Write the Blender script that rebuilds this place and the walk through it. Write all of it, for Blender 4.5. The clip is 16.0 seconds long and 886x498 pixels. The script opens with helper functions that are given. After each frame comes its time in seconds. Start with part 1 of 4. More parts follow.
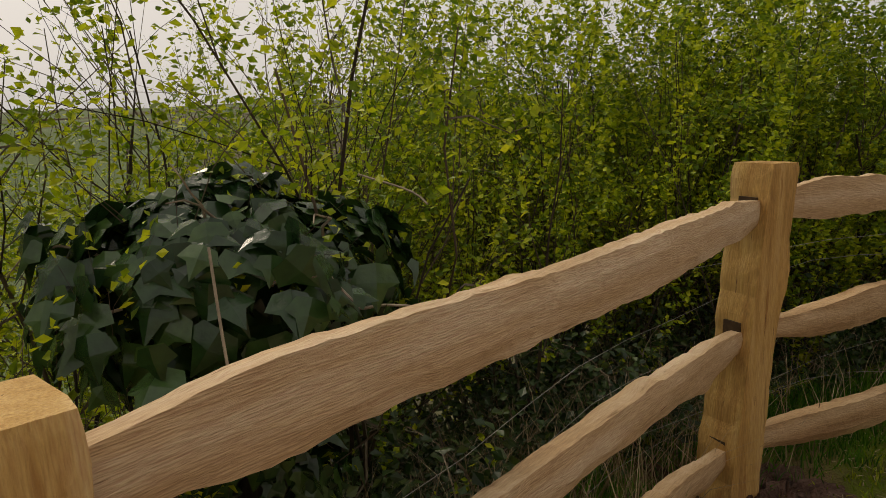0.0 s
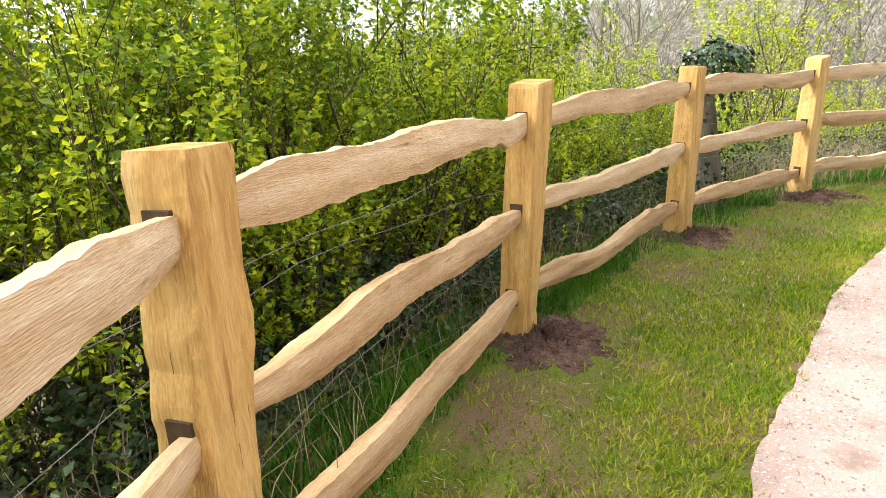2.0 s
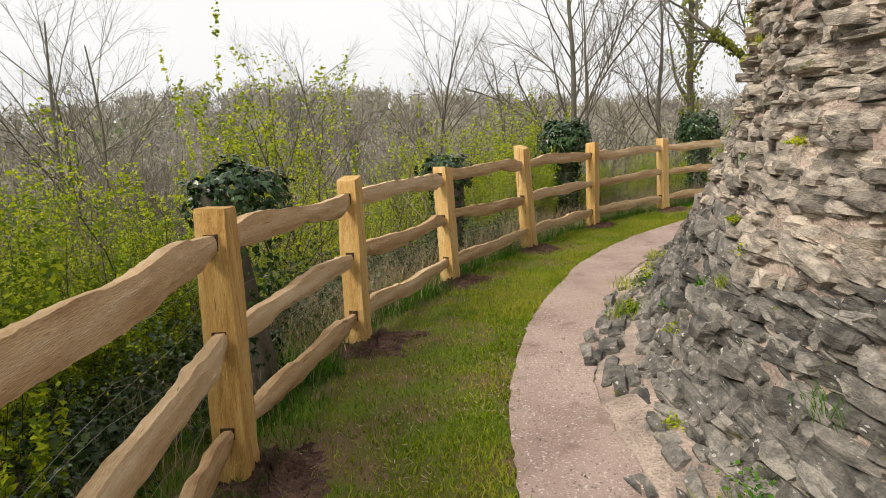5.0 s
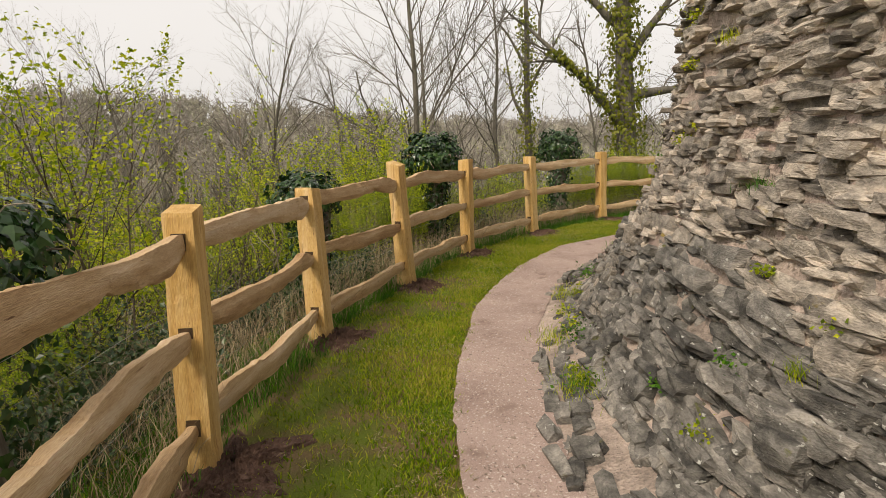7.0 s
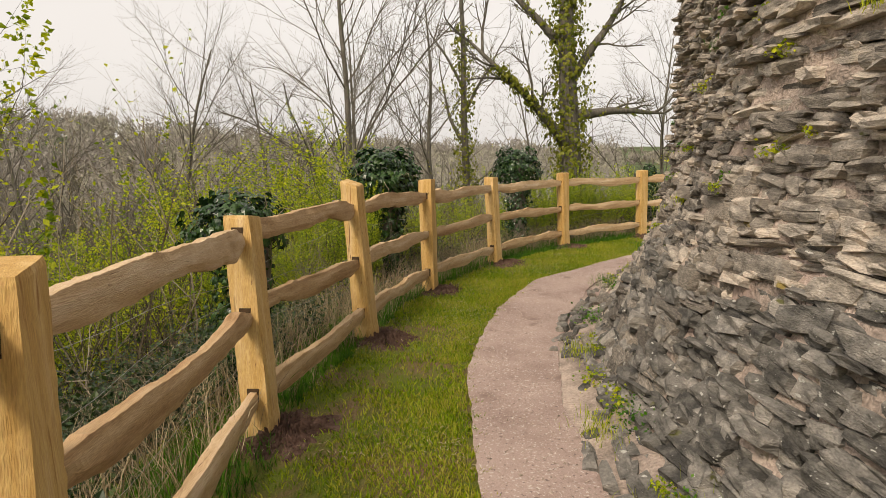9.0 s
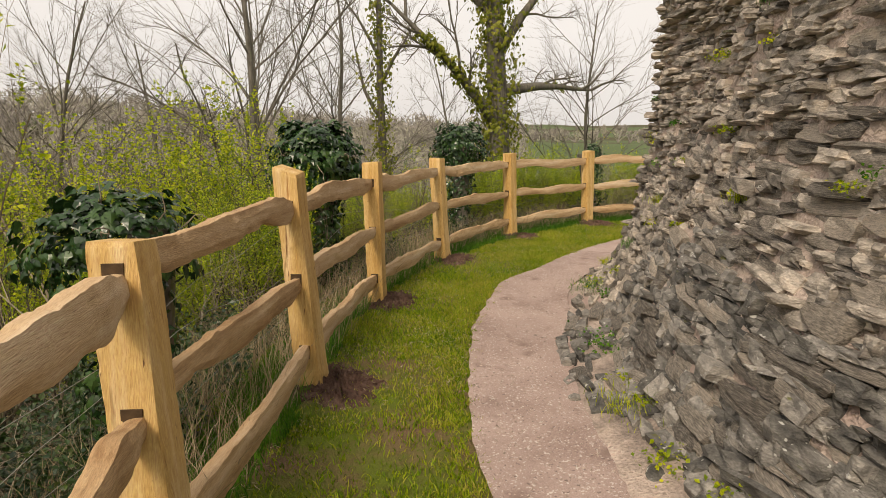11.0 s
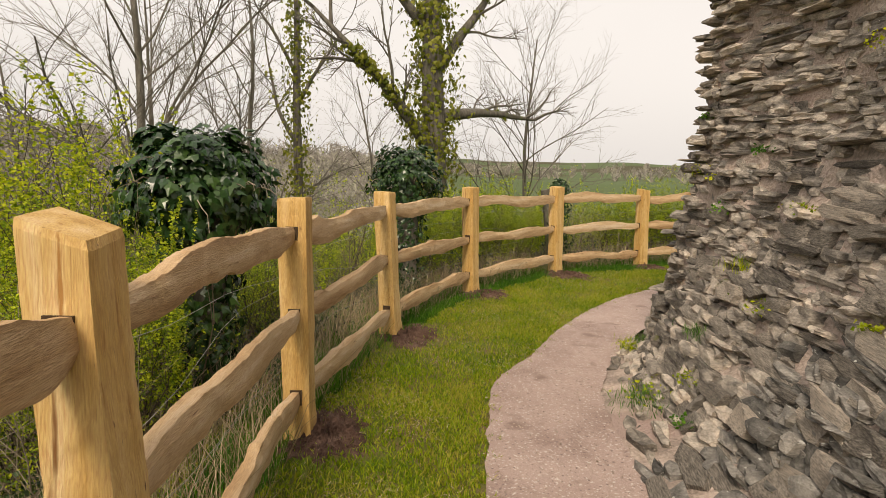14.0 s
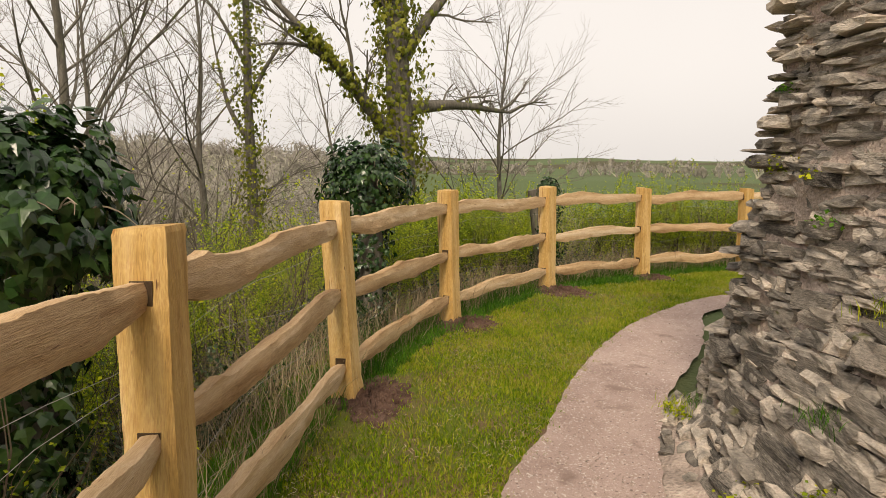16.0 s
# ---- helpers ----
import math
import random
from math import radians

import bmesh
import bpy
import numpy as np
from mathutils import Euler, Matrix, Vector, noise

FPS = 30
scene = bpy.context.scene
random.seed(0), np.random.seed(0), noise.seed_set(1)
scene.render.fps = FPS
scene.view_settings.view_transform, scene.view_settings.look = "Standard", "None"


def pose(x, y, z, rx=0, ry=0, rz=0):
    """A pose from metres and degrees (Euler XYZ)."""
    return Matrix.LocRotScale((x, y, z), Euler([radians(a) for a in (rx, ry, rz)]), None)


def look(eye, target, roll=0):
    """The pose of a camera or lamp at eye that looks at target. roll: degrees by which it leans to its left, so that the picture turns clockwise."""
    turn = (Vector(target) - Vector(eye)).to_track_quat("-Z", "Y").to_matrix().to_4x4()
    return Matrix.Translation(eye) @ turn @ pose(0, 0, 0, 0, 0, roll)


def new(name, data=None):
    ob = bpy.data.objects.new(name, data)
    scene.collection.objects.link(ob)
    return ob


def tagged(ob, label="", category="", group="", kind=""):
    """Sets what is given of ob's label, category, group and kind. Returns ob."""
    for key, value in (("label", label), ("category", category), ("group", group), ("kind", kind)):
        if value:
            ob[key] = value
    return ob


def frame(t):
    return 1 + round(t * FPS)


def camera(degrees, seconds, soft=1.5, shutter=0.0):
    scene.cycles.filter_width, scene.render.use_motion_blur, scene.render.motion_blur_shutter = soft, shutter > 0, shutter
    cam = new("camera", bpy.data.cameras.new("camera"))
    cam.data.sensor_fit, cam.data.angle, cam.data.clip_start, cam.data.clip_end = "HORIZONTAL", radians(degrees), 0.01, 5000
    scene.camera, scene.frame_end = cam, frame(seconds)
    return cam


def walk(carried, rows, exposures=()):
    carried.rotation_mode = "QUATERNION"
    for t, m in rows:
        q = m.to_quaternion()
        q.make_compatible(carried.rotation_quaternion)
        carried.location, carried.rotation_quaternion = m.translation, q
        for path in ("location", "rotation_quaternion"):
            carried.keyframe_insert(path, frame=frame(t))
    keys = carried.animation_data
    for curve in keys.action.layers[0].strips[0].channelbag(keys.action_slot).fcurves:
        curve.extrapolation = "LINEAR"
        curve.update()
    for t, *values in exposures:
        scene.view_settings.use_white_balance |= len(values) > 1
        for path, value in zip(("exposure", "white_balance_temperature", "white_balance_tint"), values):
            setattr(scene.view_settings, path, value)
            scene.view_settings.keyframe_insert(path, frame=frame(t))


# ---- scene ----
cam = camera(69.9, 16.0, soft=0.55)
PATH = [
    (0, (-0.305, -1.509, 1.512), (-0.926, 0.344, 1.085), -1.8),
    (0.5, (-0.325, -1.282, 1.482), (-0.459, 0.624, 0.892), -4.2),
    (1, (-0.234, -1.068, 1.447), (0.009, 0.806, 0.791), -5.0),
    (1.5, (-0.06, -0.75, 1.431), (0.438, 1.097, 0.847), -3.2),
    (2, (0.075, -0.424, 1.449), (0.8, 1.348, 0.87), -2.7),
    (2.2, (0.119, -0.273, 1.463), (1.032, 1.416, 0.902), -3.0),
    (2.5, (0.196, -0.118, 1.504), (1.328, 1.444, 0.976), -3.4),
    (3, (0.414, 0.191, 1.48), (1.734, 1.636, 1.067), -4.0),
    (3.5, (0.637, 0.468, 1.511), (2.065, 1.813, 1.124), -3.8),
    (4, (0.9, 0.862, 1.51), (2.545, 1.927, 1.111), -3.1),
    (4.5, (1.162, 1.133, 1.539), (2.872, 2.085, 1.129), -3.5),
    (5, (1.509, 1.334, 1.568), (3.317, 2.115, 1.218), -3.2),
    (5.2, (1.621, 1.41, 1.574), (3.465, 2.113, 1.246), -3.0),
    (7.3, (3.081, 2.375, 1.558), (5.038, 2.57, 1.197), -1.9),
    (7.5, (3.207, 2.434, 1.553), (5.166, 2.586, 1.182), -2.0),
    (8, (3.55, 2.56, 1.515), (5.529, 2.636, 1.234), -1.5),
    (8.5, (3.875, 2.685, 1.517), (5.857, 2.766, 1.260), -1.4),
    (9, (4.305, 2.869, 1.503), (6.288, 2.891, 1.240), -1.2),
    (9.2, (4.480, 2.922, 1.508), (6.460, 2.842, 1.235), -1.2),
    (11.3, (6.084, 3.369, 1.549), (8.031, 3.05, 1.222), -0.1),
    (11.5, (6.284, 3.387, 1.53), (8.228, 3.034, 1.215), 0.3),
    (12, (6.696, 3.406, 1.54), (8.636, 3.029, 1.236), 1.3),
    (12.5, (7.113, 3.451, 1.523), (9.049, 3.028, 1.248), -0.2),
    (13, (7.513, 3.449, 1.521), (9.423, 2.932, 1.233), 0.8),
    (13.5, (7.963, 3.392, 1.521), (9.872, 2.843, 1.294), 1.7),
    (14, (8.301, 3.31, 1.499), (10.209, 2.762, 1.257), 1.4),
    (14.5, (8.694, 3.204, 1.526), (10.562, 2.537, 1.273), 0.4),
    (15, (9.119, 3.05, 1.495), (10.956, 2.292, 1.266), 1.0),
    (15.5, (9.469, 2.959, 1.524), (11.304, 2.197, 1.298), 1.2),
    (16, (9.826, 2.907, 1.513), (11.704, 2.265, 1.266), 0.5),
]
EXPOSURES = [(0.0, -0.5, 7900, 13), (0.25, 0.15, 7700, 13), (0.5, 1.0, 7600, 12), (0.8, 1.4, 7200, 12), (1.2, 1.6, 7100, 11), (2.0, 1.68, 6700, 9), (2.6, 1.55, 6500, 8), (3.5, 0.92, 6750, 9), (5.0, 0.3, 7200, 11), (7.5, 0.1, 7700, 13), (16.0, 0.13, 7950, 14)]
walk(cam, [(t, look(eye, target, roll)) for t, eye, target, roll in PATH], EXPOSURES)

# ---- world and light ----
SUN_EL, SUN_AZ = 46.0, 150.0     # azimuth: degrees from +x towards +y of the place where the sun stands
world = bpy.data.worlds.new("overcast_sky")
scene.world = world
world.use_nodes = True
wn, wl = world.node_tree.nodes, world.node_tree.links
sky = wn.new("ShaderNodeTexSky")
sky.sky_type = 'NISHITA'
sky.sun_disc = False
sky.sun_elevation = radians(SUN_EL)
sky.sun_rotation = radians(90.0 - SUN_AZ)
sky.dust_density = 6.0
sky.air_density = 1.0
grey = wn.new("ShaderNodeHueSaturation")
grey.inputs["Saturation"].default_value = 0.22
wl.new(sky.outputs[0], grey.inputs["Color"])
cloudmap = wn.new("ShaderNodeTexCoord")
cloud = wn.new("ShaderNodeTexNoise")
cloud.inputs["Scale"].default_value = 2.2
cloud.inputs["Detail"].default_value = 3.0
wl.new(cloudmap.outputs["Generated"], cloud.inputs["Vector"])
veil = wn.new("ShaderNodeMapRange")
veil.inputs["To Min"].default_value = 7.2
veil.inputs["To Max"].default_value = 8.6
wl.new(cloud.outputs["Fac"], veil.inputs["Value"])
mixsky = wn.new("ShaderNodeMix")
mixsky.data_type = 'RGBA'
mixsky.inputs["Factor"].default_value = 0.72
wl.new(grey.outputs[0], mixsky.inputs["A"])
tint = wn.new("ShaderNodeMix")
tint.data_type = 'RGBA'
tint.blend_type = 'MULTIPLY'
tint.inputs["Factor"].default_value = 1.0
tint.inputs["A"].default_value = (0.90, 0.955, 1.04, 1)
wl.new(veil.outputs[0], tint.inputs["B"])
wl.new(tint.outputs["Result"], mixsky.inputs["B"])
bg = wn["Background"]
wl.new(mixsky.outputs["Result"], bg.inputs["Color"])
bg.inputs["Strength"].default_value = 0.13
sun_data = bpy.data.lights.new("sun", 'SUN')
sun_data.energy = 2.0
sun_data.angle = radians(14)
sun_data.color = (1.0, 0.95, 0.86)
sun_ob = new("sun", sun_data)
az, el = radians(SUN_AZ), radians(SUN_EL)
SUNV = (math.cos(az) * math.cos(el), math.sin(az) * math.cos(el), math.sin(el))
sun_ob.matrix_world = look((30 * SUNV[0], 30 * SUNV[1], 30 * SUNV[2]), (0, 0, 0))

rng = np.random.default_rng(7)


# ---- materials ----
def mat(name, cols, scale=8.0, rough=0.8, bump=0.3, fine=60.0, stretch=(1, 1, 1), coord="Object", spec=0.3,
        island=0.0, objrand=0.0, translucent=0.0, spots=None, bump_dist=0.01, detail=6.0):
    """Procedural surface: colour ramp over coarse noise, modulated by fine noise, with relief."""
    m = bpy.data.materials.new(name)
    m.use_nodes = True
    n, l = m.node_tree.nodes, m.node_tree.links
    p = n["Principled BSDF"]
    p.inputs["Roughness"].default_value = rough
    p.inputs["Specular IOR Level"].default_value = spec
    tc = n.new("ShaderNodeTexCoord")
    mp = n.new("ShaderNodeMapping")
    mp.inputs["Scale"].default_value = stretch
    l.new(tc.outputs[coord], mp.inputs["Vector"])
    a = n.new("ShaderNodeTexNoise")
    a.inputs["Scale"].default_value = scale
    a.inputs["Detail"].default_value = detail
    a.inputs["Roughness"].default_value = 0.62
    l.new(mp.outputs[0], a.inputs["Vector"])
    b = n.new("ShaderNodeTexNoise")
    b.inputs["Scale"].default_value = fine
    b.inputs["Detail"].default_value = 5.0
    l.new(mp.outputs[0], b.inputs["Vector"])
    fac = a.outputs["Fac"]
    if island or objrand:
        src = n.new("ShaderNodeNewGeometry").outputs["Random Per Island"] if island else n.new("ShaderNodeObjectInfo").outputs["Random"]
        k = n.new("ShaderNodeMath")
        k.operation = 'MULTIPLY_ADD'
        l.new(src, k.inputs[0])
        k.inputs[1].default_value = island or objrand
        k2 = n.new("ShaderNodeMath")
        k2.operation = 'SUBTRACT'
        l.new(fac, k2.inputs[0])
        k2.inputs[1].default_value = 0.5 * (island or objrand)
        l.new(k2.outputs[0], k.inputs[2])
        fac = k.outputs[0]
    r = n.new("ShaderNodeValToRGB")
    els = r.color_ramp.elements
    while len(els) < len(cols):
        els.new(0.5)
    lo, hi = 0.28, 0.72
    for i, c in enumerate(cols):
        els[i].position = lo + (hi - lo) * i / (len(cols) - 1)
        els[i].color = (*c, 1)
    l.new(fac, r.inputs[0])
    mx = n.new("ShaderNodeMix")
    mx.data_type = 'RGBA'
    mx.blend_type = 'OVERLAY'
    mx.inputs["Factor"].default_value = 0.55
    l.new(r.outputs[0], mx.inputs["A"])
    l.new(b.outputs["Fac"], mx.inputs["B"])
    col = mx.outputs["Result"]
    for sc, thr, sharp, c in (spots or ()):
        s = n.new("ShaderNodeTexNoise")
        s.inputs["Scale"].default_value = sc
        s.inputs["Detail"].default_value = 4.0
        l.new(mp.outputs[0], s.inputs["Vector"])
        mr = n.new("ShaderNodeMapRange")
        mr.inputs["From Min"].default_value = thr
        mr.inputs["From Max"].default_value = thr + sharp
        l.new(s.outputs["Fac"], mr.inputs["Value"])
        m2 = n.new("ShaderNodeMix")
        m2.data_type = 'RGBA'
        l.new(mr.outputs[0], m2.inputs["Factor"])
        l.new(col, m2.inputs["A"])
        m2.inputs["B"].default_value = (*c, 1)
        col = m2.outputs["Result"]
    l.new(col, p.inputs["Base Color"])
    if bump:
        ad = n.new("ShaderNodeMath")
        ad.operation = 'ADD'
        l.new(a.outputs["Fac"], ad.inputs[0])
        l.new(b.outputs["Fac"], ad.inputs[1])
        bp = n.new("ShaderNodeBump")
        bp.inputs["Strength"].default_value = bump
        bp.inputs["Distance"].default_value = bump_dist
        l.new(ad.outputs[0], bp.inputs["Height"])
        l.new(bp.outputs[0], p.inputs["Normal"])
    if translucent:
        tr = n.new("ShaderNodeBsdfTranslucent")
        l.new(col, tr.inputs["Color"])
        ms = n.new("ShaderNodeMixShader")
        ms.inputs[0].default_value = translucent
        l.new(p.outputs[0], ms.inputs[1])
        l.new(tr.outputs[0], ms.inputs[2])
        l.new(ms.outputs[0], n["Material Output"].inputs["Surface"])
    return m


M_WOOD = mat("cleft_oak_rail", [(0.33, 0.19, 0.09), (0.50, 0.325, 0.175), (0.60, 0.42, 0.25), (0.69, 0.53, 0.36)], scale=2.6, fine=55,
             stretch=(0.5, 6, 6), rough=0.75, bump=0.6, bump_dist=0.010, objrand=0.18, spots=[(9, 0.66, 0.10, (0.30, 0.18, 0.09)), (16, 0.70, 0.05, (0.17, 0.09, 0.045)), (2.6, 0.74, 0.05, (0.20, 0.10, 0.04))])
M_POST = mat("hewn_oak_post", [(0.38, 0.20, 0.06), (0.55, 0.33, 0.11), (0.63, 0.41, 0.165), (0.70, 0.50, 0.26)], scale=2.4, fine=40,
             stretch=(6, 6, 0.5), rough=0.72, bump=0.6, bump_dist=0.010, objrand=0.14, spots=[(7, 0.64, 0.08, (0.40, 0.20, 0.06)), (15, 0.70, 0.04, (0.16, 0.075, 0.03)), (2.2, 0.69, 0.06, (0.22, 0.10, 0.035))])
M_SLOT = mat("mortise_shadow_wood", [(0.05, 0.03, 0.015), (0.10, 0.06, 0.03)], scale=10)
M_PATH = mat("pink_gravel_path", [(0.27, 0.19, 0.165), (0.38, 0.28, 0.245), (0.45, 0.34, 0.30)], scale=1.6, fine=170, rough=0.95, bump=0.7,
             bump_dist=0.006, coord="Object", spots=[(70, 0.60, 0.05, (0.60, 0.53, 0.48)), (45, 0.62, 0.05, (0.19, 0.14, 0.125)), (4, 0.60, 0.12, (0.24, 0.17, 0.145))])
M_LAWN = mat("grass_turf", [(0.19, 0.11, 0.075), (0.16, 0.115, 0.05), (0.11, 0.14, 0.014), (0.13, 0.18, 0.012)], scale=2.1, fine=110, rough=0.95, bump=0.8, bump_dist=0.02)
M_SOIL = mat("red_brown_soil", [(0.055, 0.03, 0.022), (0.11, 0.062, 0.046), (0.19, 0.12, 0.09)], scale=7, fine=90, rough=1.0, bump=0.9, bump_dist=0.02)
M_EARTH = mat("litter_ground", [(0.02, 0.022, 0.008), (0.05, 0.045, 0.018), (0.09, 0.075, 0.035), (0.05, 0.07, 0.015)], scale=0.9, fine=24, rough=1.0, bump=0.6,
              bump_dist=0.05, spots=[(0.006, 0.47, 0.03, (0.085, 0.12, 0.045))])
M_STONE = mat("grey_slate_stone", [(0.11, 0.098, 0.085), (0.24, 0.212, 0.18), (0.40, 0.35, 0.295), (0.60, 0.51, 0.42)], scale=9, fine=60, rough=0.9, bump=1.0,
              bump_dist=0.012, island=0.32, stretch=(1, 1, 2.2), spots=[(16, 0.69, 0.03, (0.55, 0.53, 0.48)), (5, 0.69, 0.05, (0.12, 0.12, 0.045)), (3.2, 0.72, 0.04, (0.32, 0.24, 0.08))])
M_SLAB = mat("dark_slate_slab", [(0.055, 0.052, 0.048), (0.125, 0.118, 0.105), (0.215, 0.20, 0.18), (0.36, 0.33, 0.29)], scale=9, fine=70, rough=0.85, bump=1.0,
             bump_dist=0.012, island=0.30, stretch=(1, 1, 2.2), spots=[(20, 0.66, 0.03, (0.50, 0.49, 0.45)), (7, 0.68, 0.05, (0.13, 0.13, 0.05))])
M_STONE1 = mat("grey_slate_block", [(0.11, 0.098, 0.085), (0.24, 0.212, 0.18), (0.40, 0.35, 0.295), (0.60, 0.51, 0.42)], scale=9, fine=60, rough=0.9, bump=1.0,
               bump_dist=0.012, objrand=0.32, stretch=(1, 1, 2.2), spots=[(16, 0.69, 0.03, (0.55, 0.53, 0.48)), (5, 0.69, 0.05, (0.12, 0.12, 0.045))])
M_MORTAR = mat("pink_grey_mortar", [(0.20, 0.165, 0.14), (0.44, 0.35, 0.295), (0.66, 0.53, 0.45)], scale=4, fine=55, rough=1.0, bump=1.0, bump_dist=0.03,
               spots=[(1.1, 0.58, 0.1, (0.42, 0.31, 0.27))])
M_GRASS = mat("grass_blade", [(0.10, 0.19, 0.005), (0.20, 0.30, 0.008), (0.31, 0.37, 0.014), (0.40, 0.36, 0.06)], scale=1.2, rough=0.6, bump=0, island=0.5, translucent=0.35)
M_GRASSD = mat("lush_grass_blade", [(0.025, 0.10, 0.006), (0.06, 0.19, 0.010), (0.12, 0.27, 0.018)], scale=1.5, rough=0.55, bump=0, island=0.5, translucent=0.35)
M_STRAW = mat("dead_grass", [(0.22, 0.16, 0.09), (0.36, 0.28, 0.17), (0.48, 0.39, 0.26)], scale=2, rough=0.8, bump=0, island=0.5)
M_LEAF = mat("spring_leaf", [(0.14, 0.22, 0.010), (0.36, 0.44, 0.016), (0.58, 0.60, 0.03)], scale=0.7, rough=0.5, bump=0, island=0.55, translucent=0.45)
M_LEAFG = mat("hedge_leaf", [(0.10, 0.18, 0.011), (0.28, 0.38, 0.016), (0.54, 0.60, 0.03)], scale=0.7, rough=0.5, bump=0, island=0.55, translucent=0.40)
M_BRAMBLE = mat("bramble_leaf", [(0.010, 0.030, 0.006), (0.026, 0.065, 0.012), (0.065, 0.105, 0.022)], scale=0.8, rough=0.38, bump=0, island=0.5, translucent=0.2, spec=0.5)
M_IVY = mat("ivy_leaf", [(0.010, 0.035, 0.010), (0.022, 0.06, 0.016), (0.045, 0.095, 0.022)], scale=3, fine=40, rough=0.26, bump=0.2, island=0.5, translucent=0.1, spec=0.5)
M_IVYT = mat("tree_ivy_leaf", [(0.09, 0.12, 0.012), (0.18, 0.20, 0.02), (0.28, 0.28, 0.04)], scale=3, rough=0.45, bump=0, island=0.5, translucent=0.3)
M_TWIG = mat("brown_twig", [(0.035, 0.026, 0.018), (0.075, 0.056, 0.040), (0.14, 0.11, 0.078)], scale=3, rough=0.9, bump=0, island=0.5)
M_STEM = mat("pale_stem", [(0.16, 0.125, 0.085), (0.27, 0.22, 0.16), (0.38, 0.32, 0.24)], scale=3, rough=0.9, bump=0, island=0.5)
M_BARK = mat("grey_bark", [(0.065, 0.058, 0.045), (0.13, 0.117, 0.095), (0.21, 0.19, 0.16)], scale=5, fine=30, rough=0.95, bump=0.5, stretch=(3, 3, 0.7), spots=[(2.5, 0.62, 0.08, (0.12, 0.14, 0.05))])
M_WIRE = mat("galvanised_wire", [(0.22, 0.22, 0.21), (0.34, 0.34, 0.33)], rough=0.45, bump=0)
# far crowns: colour lifted well above the near bark to paint in distance haze
M_FARWOOD = mat("hazed_bare_wood", [(0.24, 0.215, 0.195), (0.34, 0.31, 0.275), (0.40, 0.385, 0.28)], scale=0.05, rough=1.0, bump=0, island=0.4)
M_BRICK = mat("red_brick_far", [(0.32, 0.10, 0.06), (0.42, 0.16, 0.10)], scale=4, bump=0)
M_ROOF = mat("slate_roof", [(0.10, 0.10, 0.11), (0.18, 0.18, 0.19)], scale=4, bump=0.2)


# ---- mesh tools ----
class Soup:
    """Collects vertices and faces for one mesh."""

    def __init__(self):
        self.v, self.f, self.n = [], [], 0

    def add(self, v, f):
        v = np.asarray(v, float)
        self.v.append(v)
        self.f.append(np.asarray(f, int) + self.n)
        self.n += len(v)

    def mesh(self, name, material, smooth=False):
        me = bpy.data.meshes.new(name)
        v = np.concatenate(self.v)
        loops = np.concatenate([f.ravel() for f in self.f])
        sizes = np.concatenate([np.full(len(f), f.shape[1]) for f in self.f])
        me.vertices.add(len(v))
        me.vertices.foreach_set("co", v.ravel())
        me.loops.add(len(loops))
        me.loops.foreach_set("vertex_index", loops.astype(np.int32))
        me.polygons.add(len(sizes))
        me.polygons.foreach_set("loop_start", (np.cumsum(sizes) - sizes).astype(np.int32))
        me.update(calc_edges=True)
        me.validate()
        me.materials.append(material)
        me.shade_smooth() if smooth else me.shade_flat()
        return me


def part(name, soup, material, parent=None, label="", smooth=False):
    ob = new(name, soup.mesh(name, material, smooth) if isinstance(soup, Soup) else soup)
    if parent:
        ob.parent = parent
    return tagged(ob, label)


def tube(s, pts, rad, k=4, cap=False):
    pts = np.asarray(pts, float)
    rad = np.broadcast_to(np.asarray(rad, float), (len(pts),))
    d = np.gradient(pts, axis=0)
    d /= np.linalg.norm(d, axis=1)[:, None] + 1e-9
    ref = np.array([0.31, 0.17, 0.93]) if abs(d[0][2]) < 0.8 else np.array([0.9, 0.3, 0.1])
    u = np.cross(d, ref)
    u /= np.linalg.norm(u, axis=1)[:, None] + 1e-9
    w = np.cross(d, u)
    a = np.arange(k) * 2 * np.pi / k
    ring = pts[:, None] + rad[:, None, None] * (np.cos(a)[None, :, None] * u[:, None] + np.sin(a)[None, :, None] * w[:, None])
    i = np.arange(len(pts) - 1)[:, None] * k
    j = np.arange(k)[None]
    f = np.stack([i + j, i + (j + 1) % k, i + k + (j + 1) % k, i + k + j], -1).reshape(-1, 4)
    s.add(ring.reshape(-1, 3), f)
    if cap:
        e = len(pts) - 1
        s.add(ring[e], [list(range(k))])
        s.add(ring[0][::-1], [list(range(k))])


def unit(v):
    return v / (np.linalg.norm(v, axis=-1, keepdims=True) + 1e-9)


def leaves(s, c, size, r, aspect=0.62, up=0.5):
    """Folded diamond leaves at the places c."""
    n = len(c)
    size = np.broadcast_to(np.asarray(size, float), (n,))[:, None]
    d = unit(r.normal(size=(n, 3)) * (1, 1, 0.6))
    nrm = unit(r.normal(size=(n, 3)) + (0, 0, up * 2))
    side = unit(np.cross(d, nrm))
    up2 = np.cross(side, d)
    b = c - d * size * 0.5
    t = c + d * size * 0.5
    q = c + d * size * 0.05 + up2 * size * 0.10
    v = np.stack([b, q + side * size * aspect * 0.5, t, q - side * size * aspect * 0.5], 1).reshape(-1, 3)
    i = np.arange(n)[:, None] * 4
    s.add(v, np.concatenate([i + [0, 1, 2], i + [0, 2, 3]]))


IVY_OUT = np.array([(0, -0.42), (0.32, -0.40), (0.50, -0.05), (0.24, 0.08), (0.0, 0.58), (-0.24, 0.08), (-0.50, -0.05), (-0.32, -0.40)])


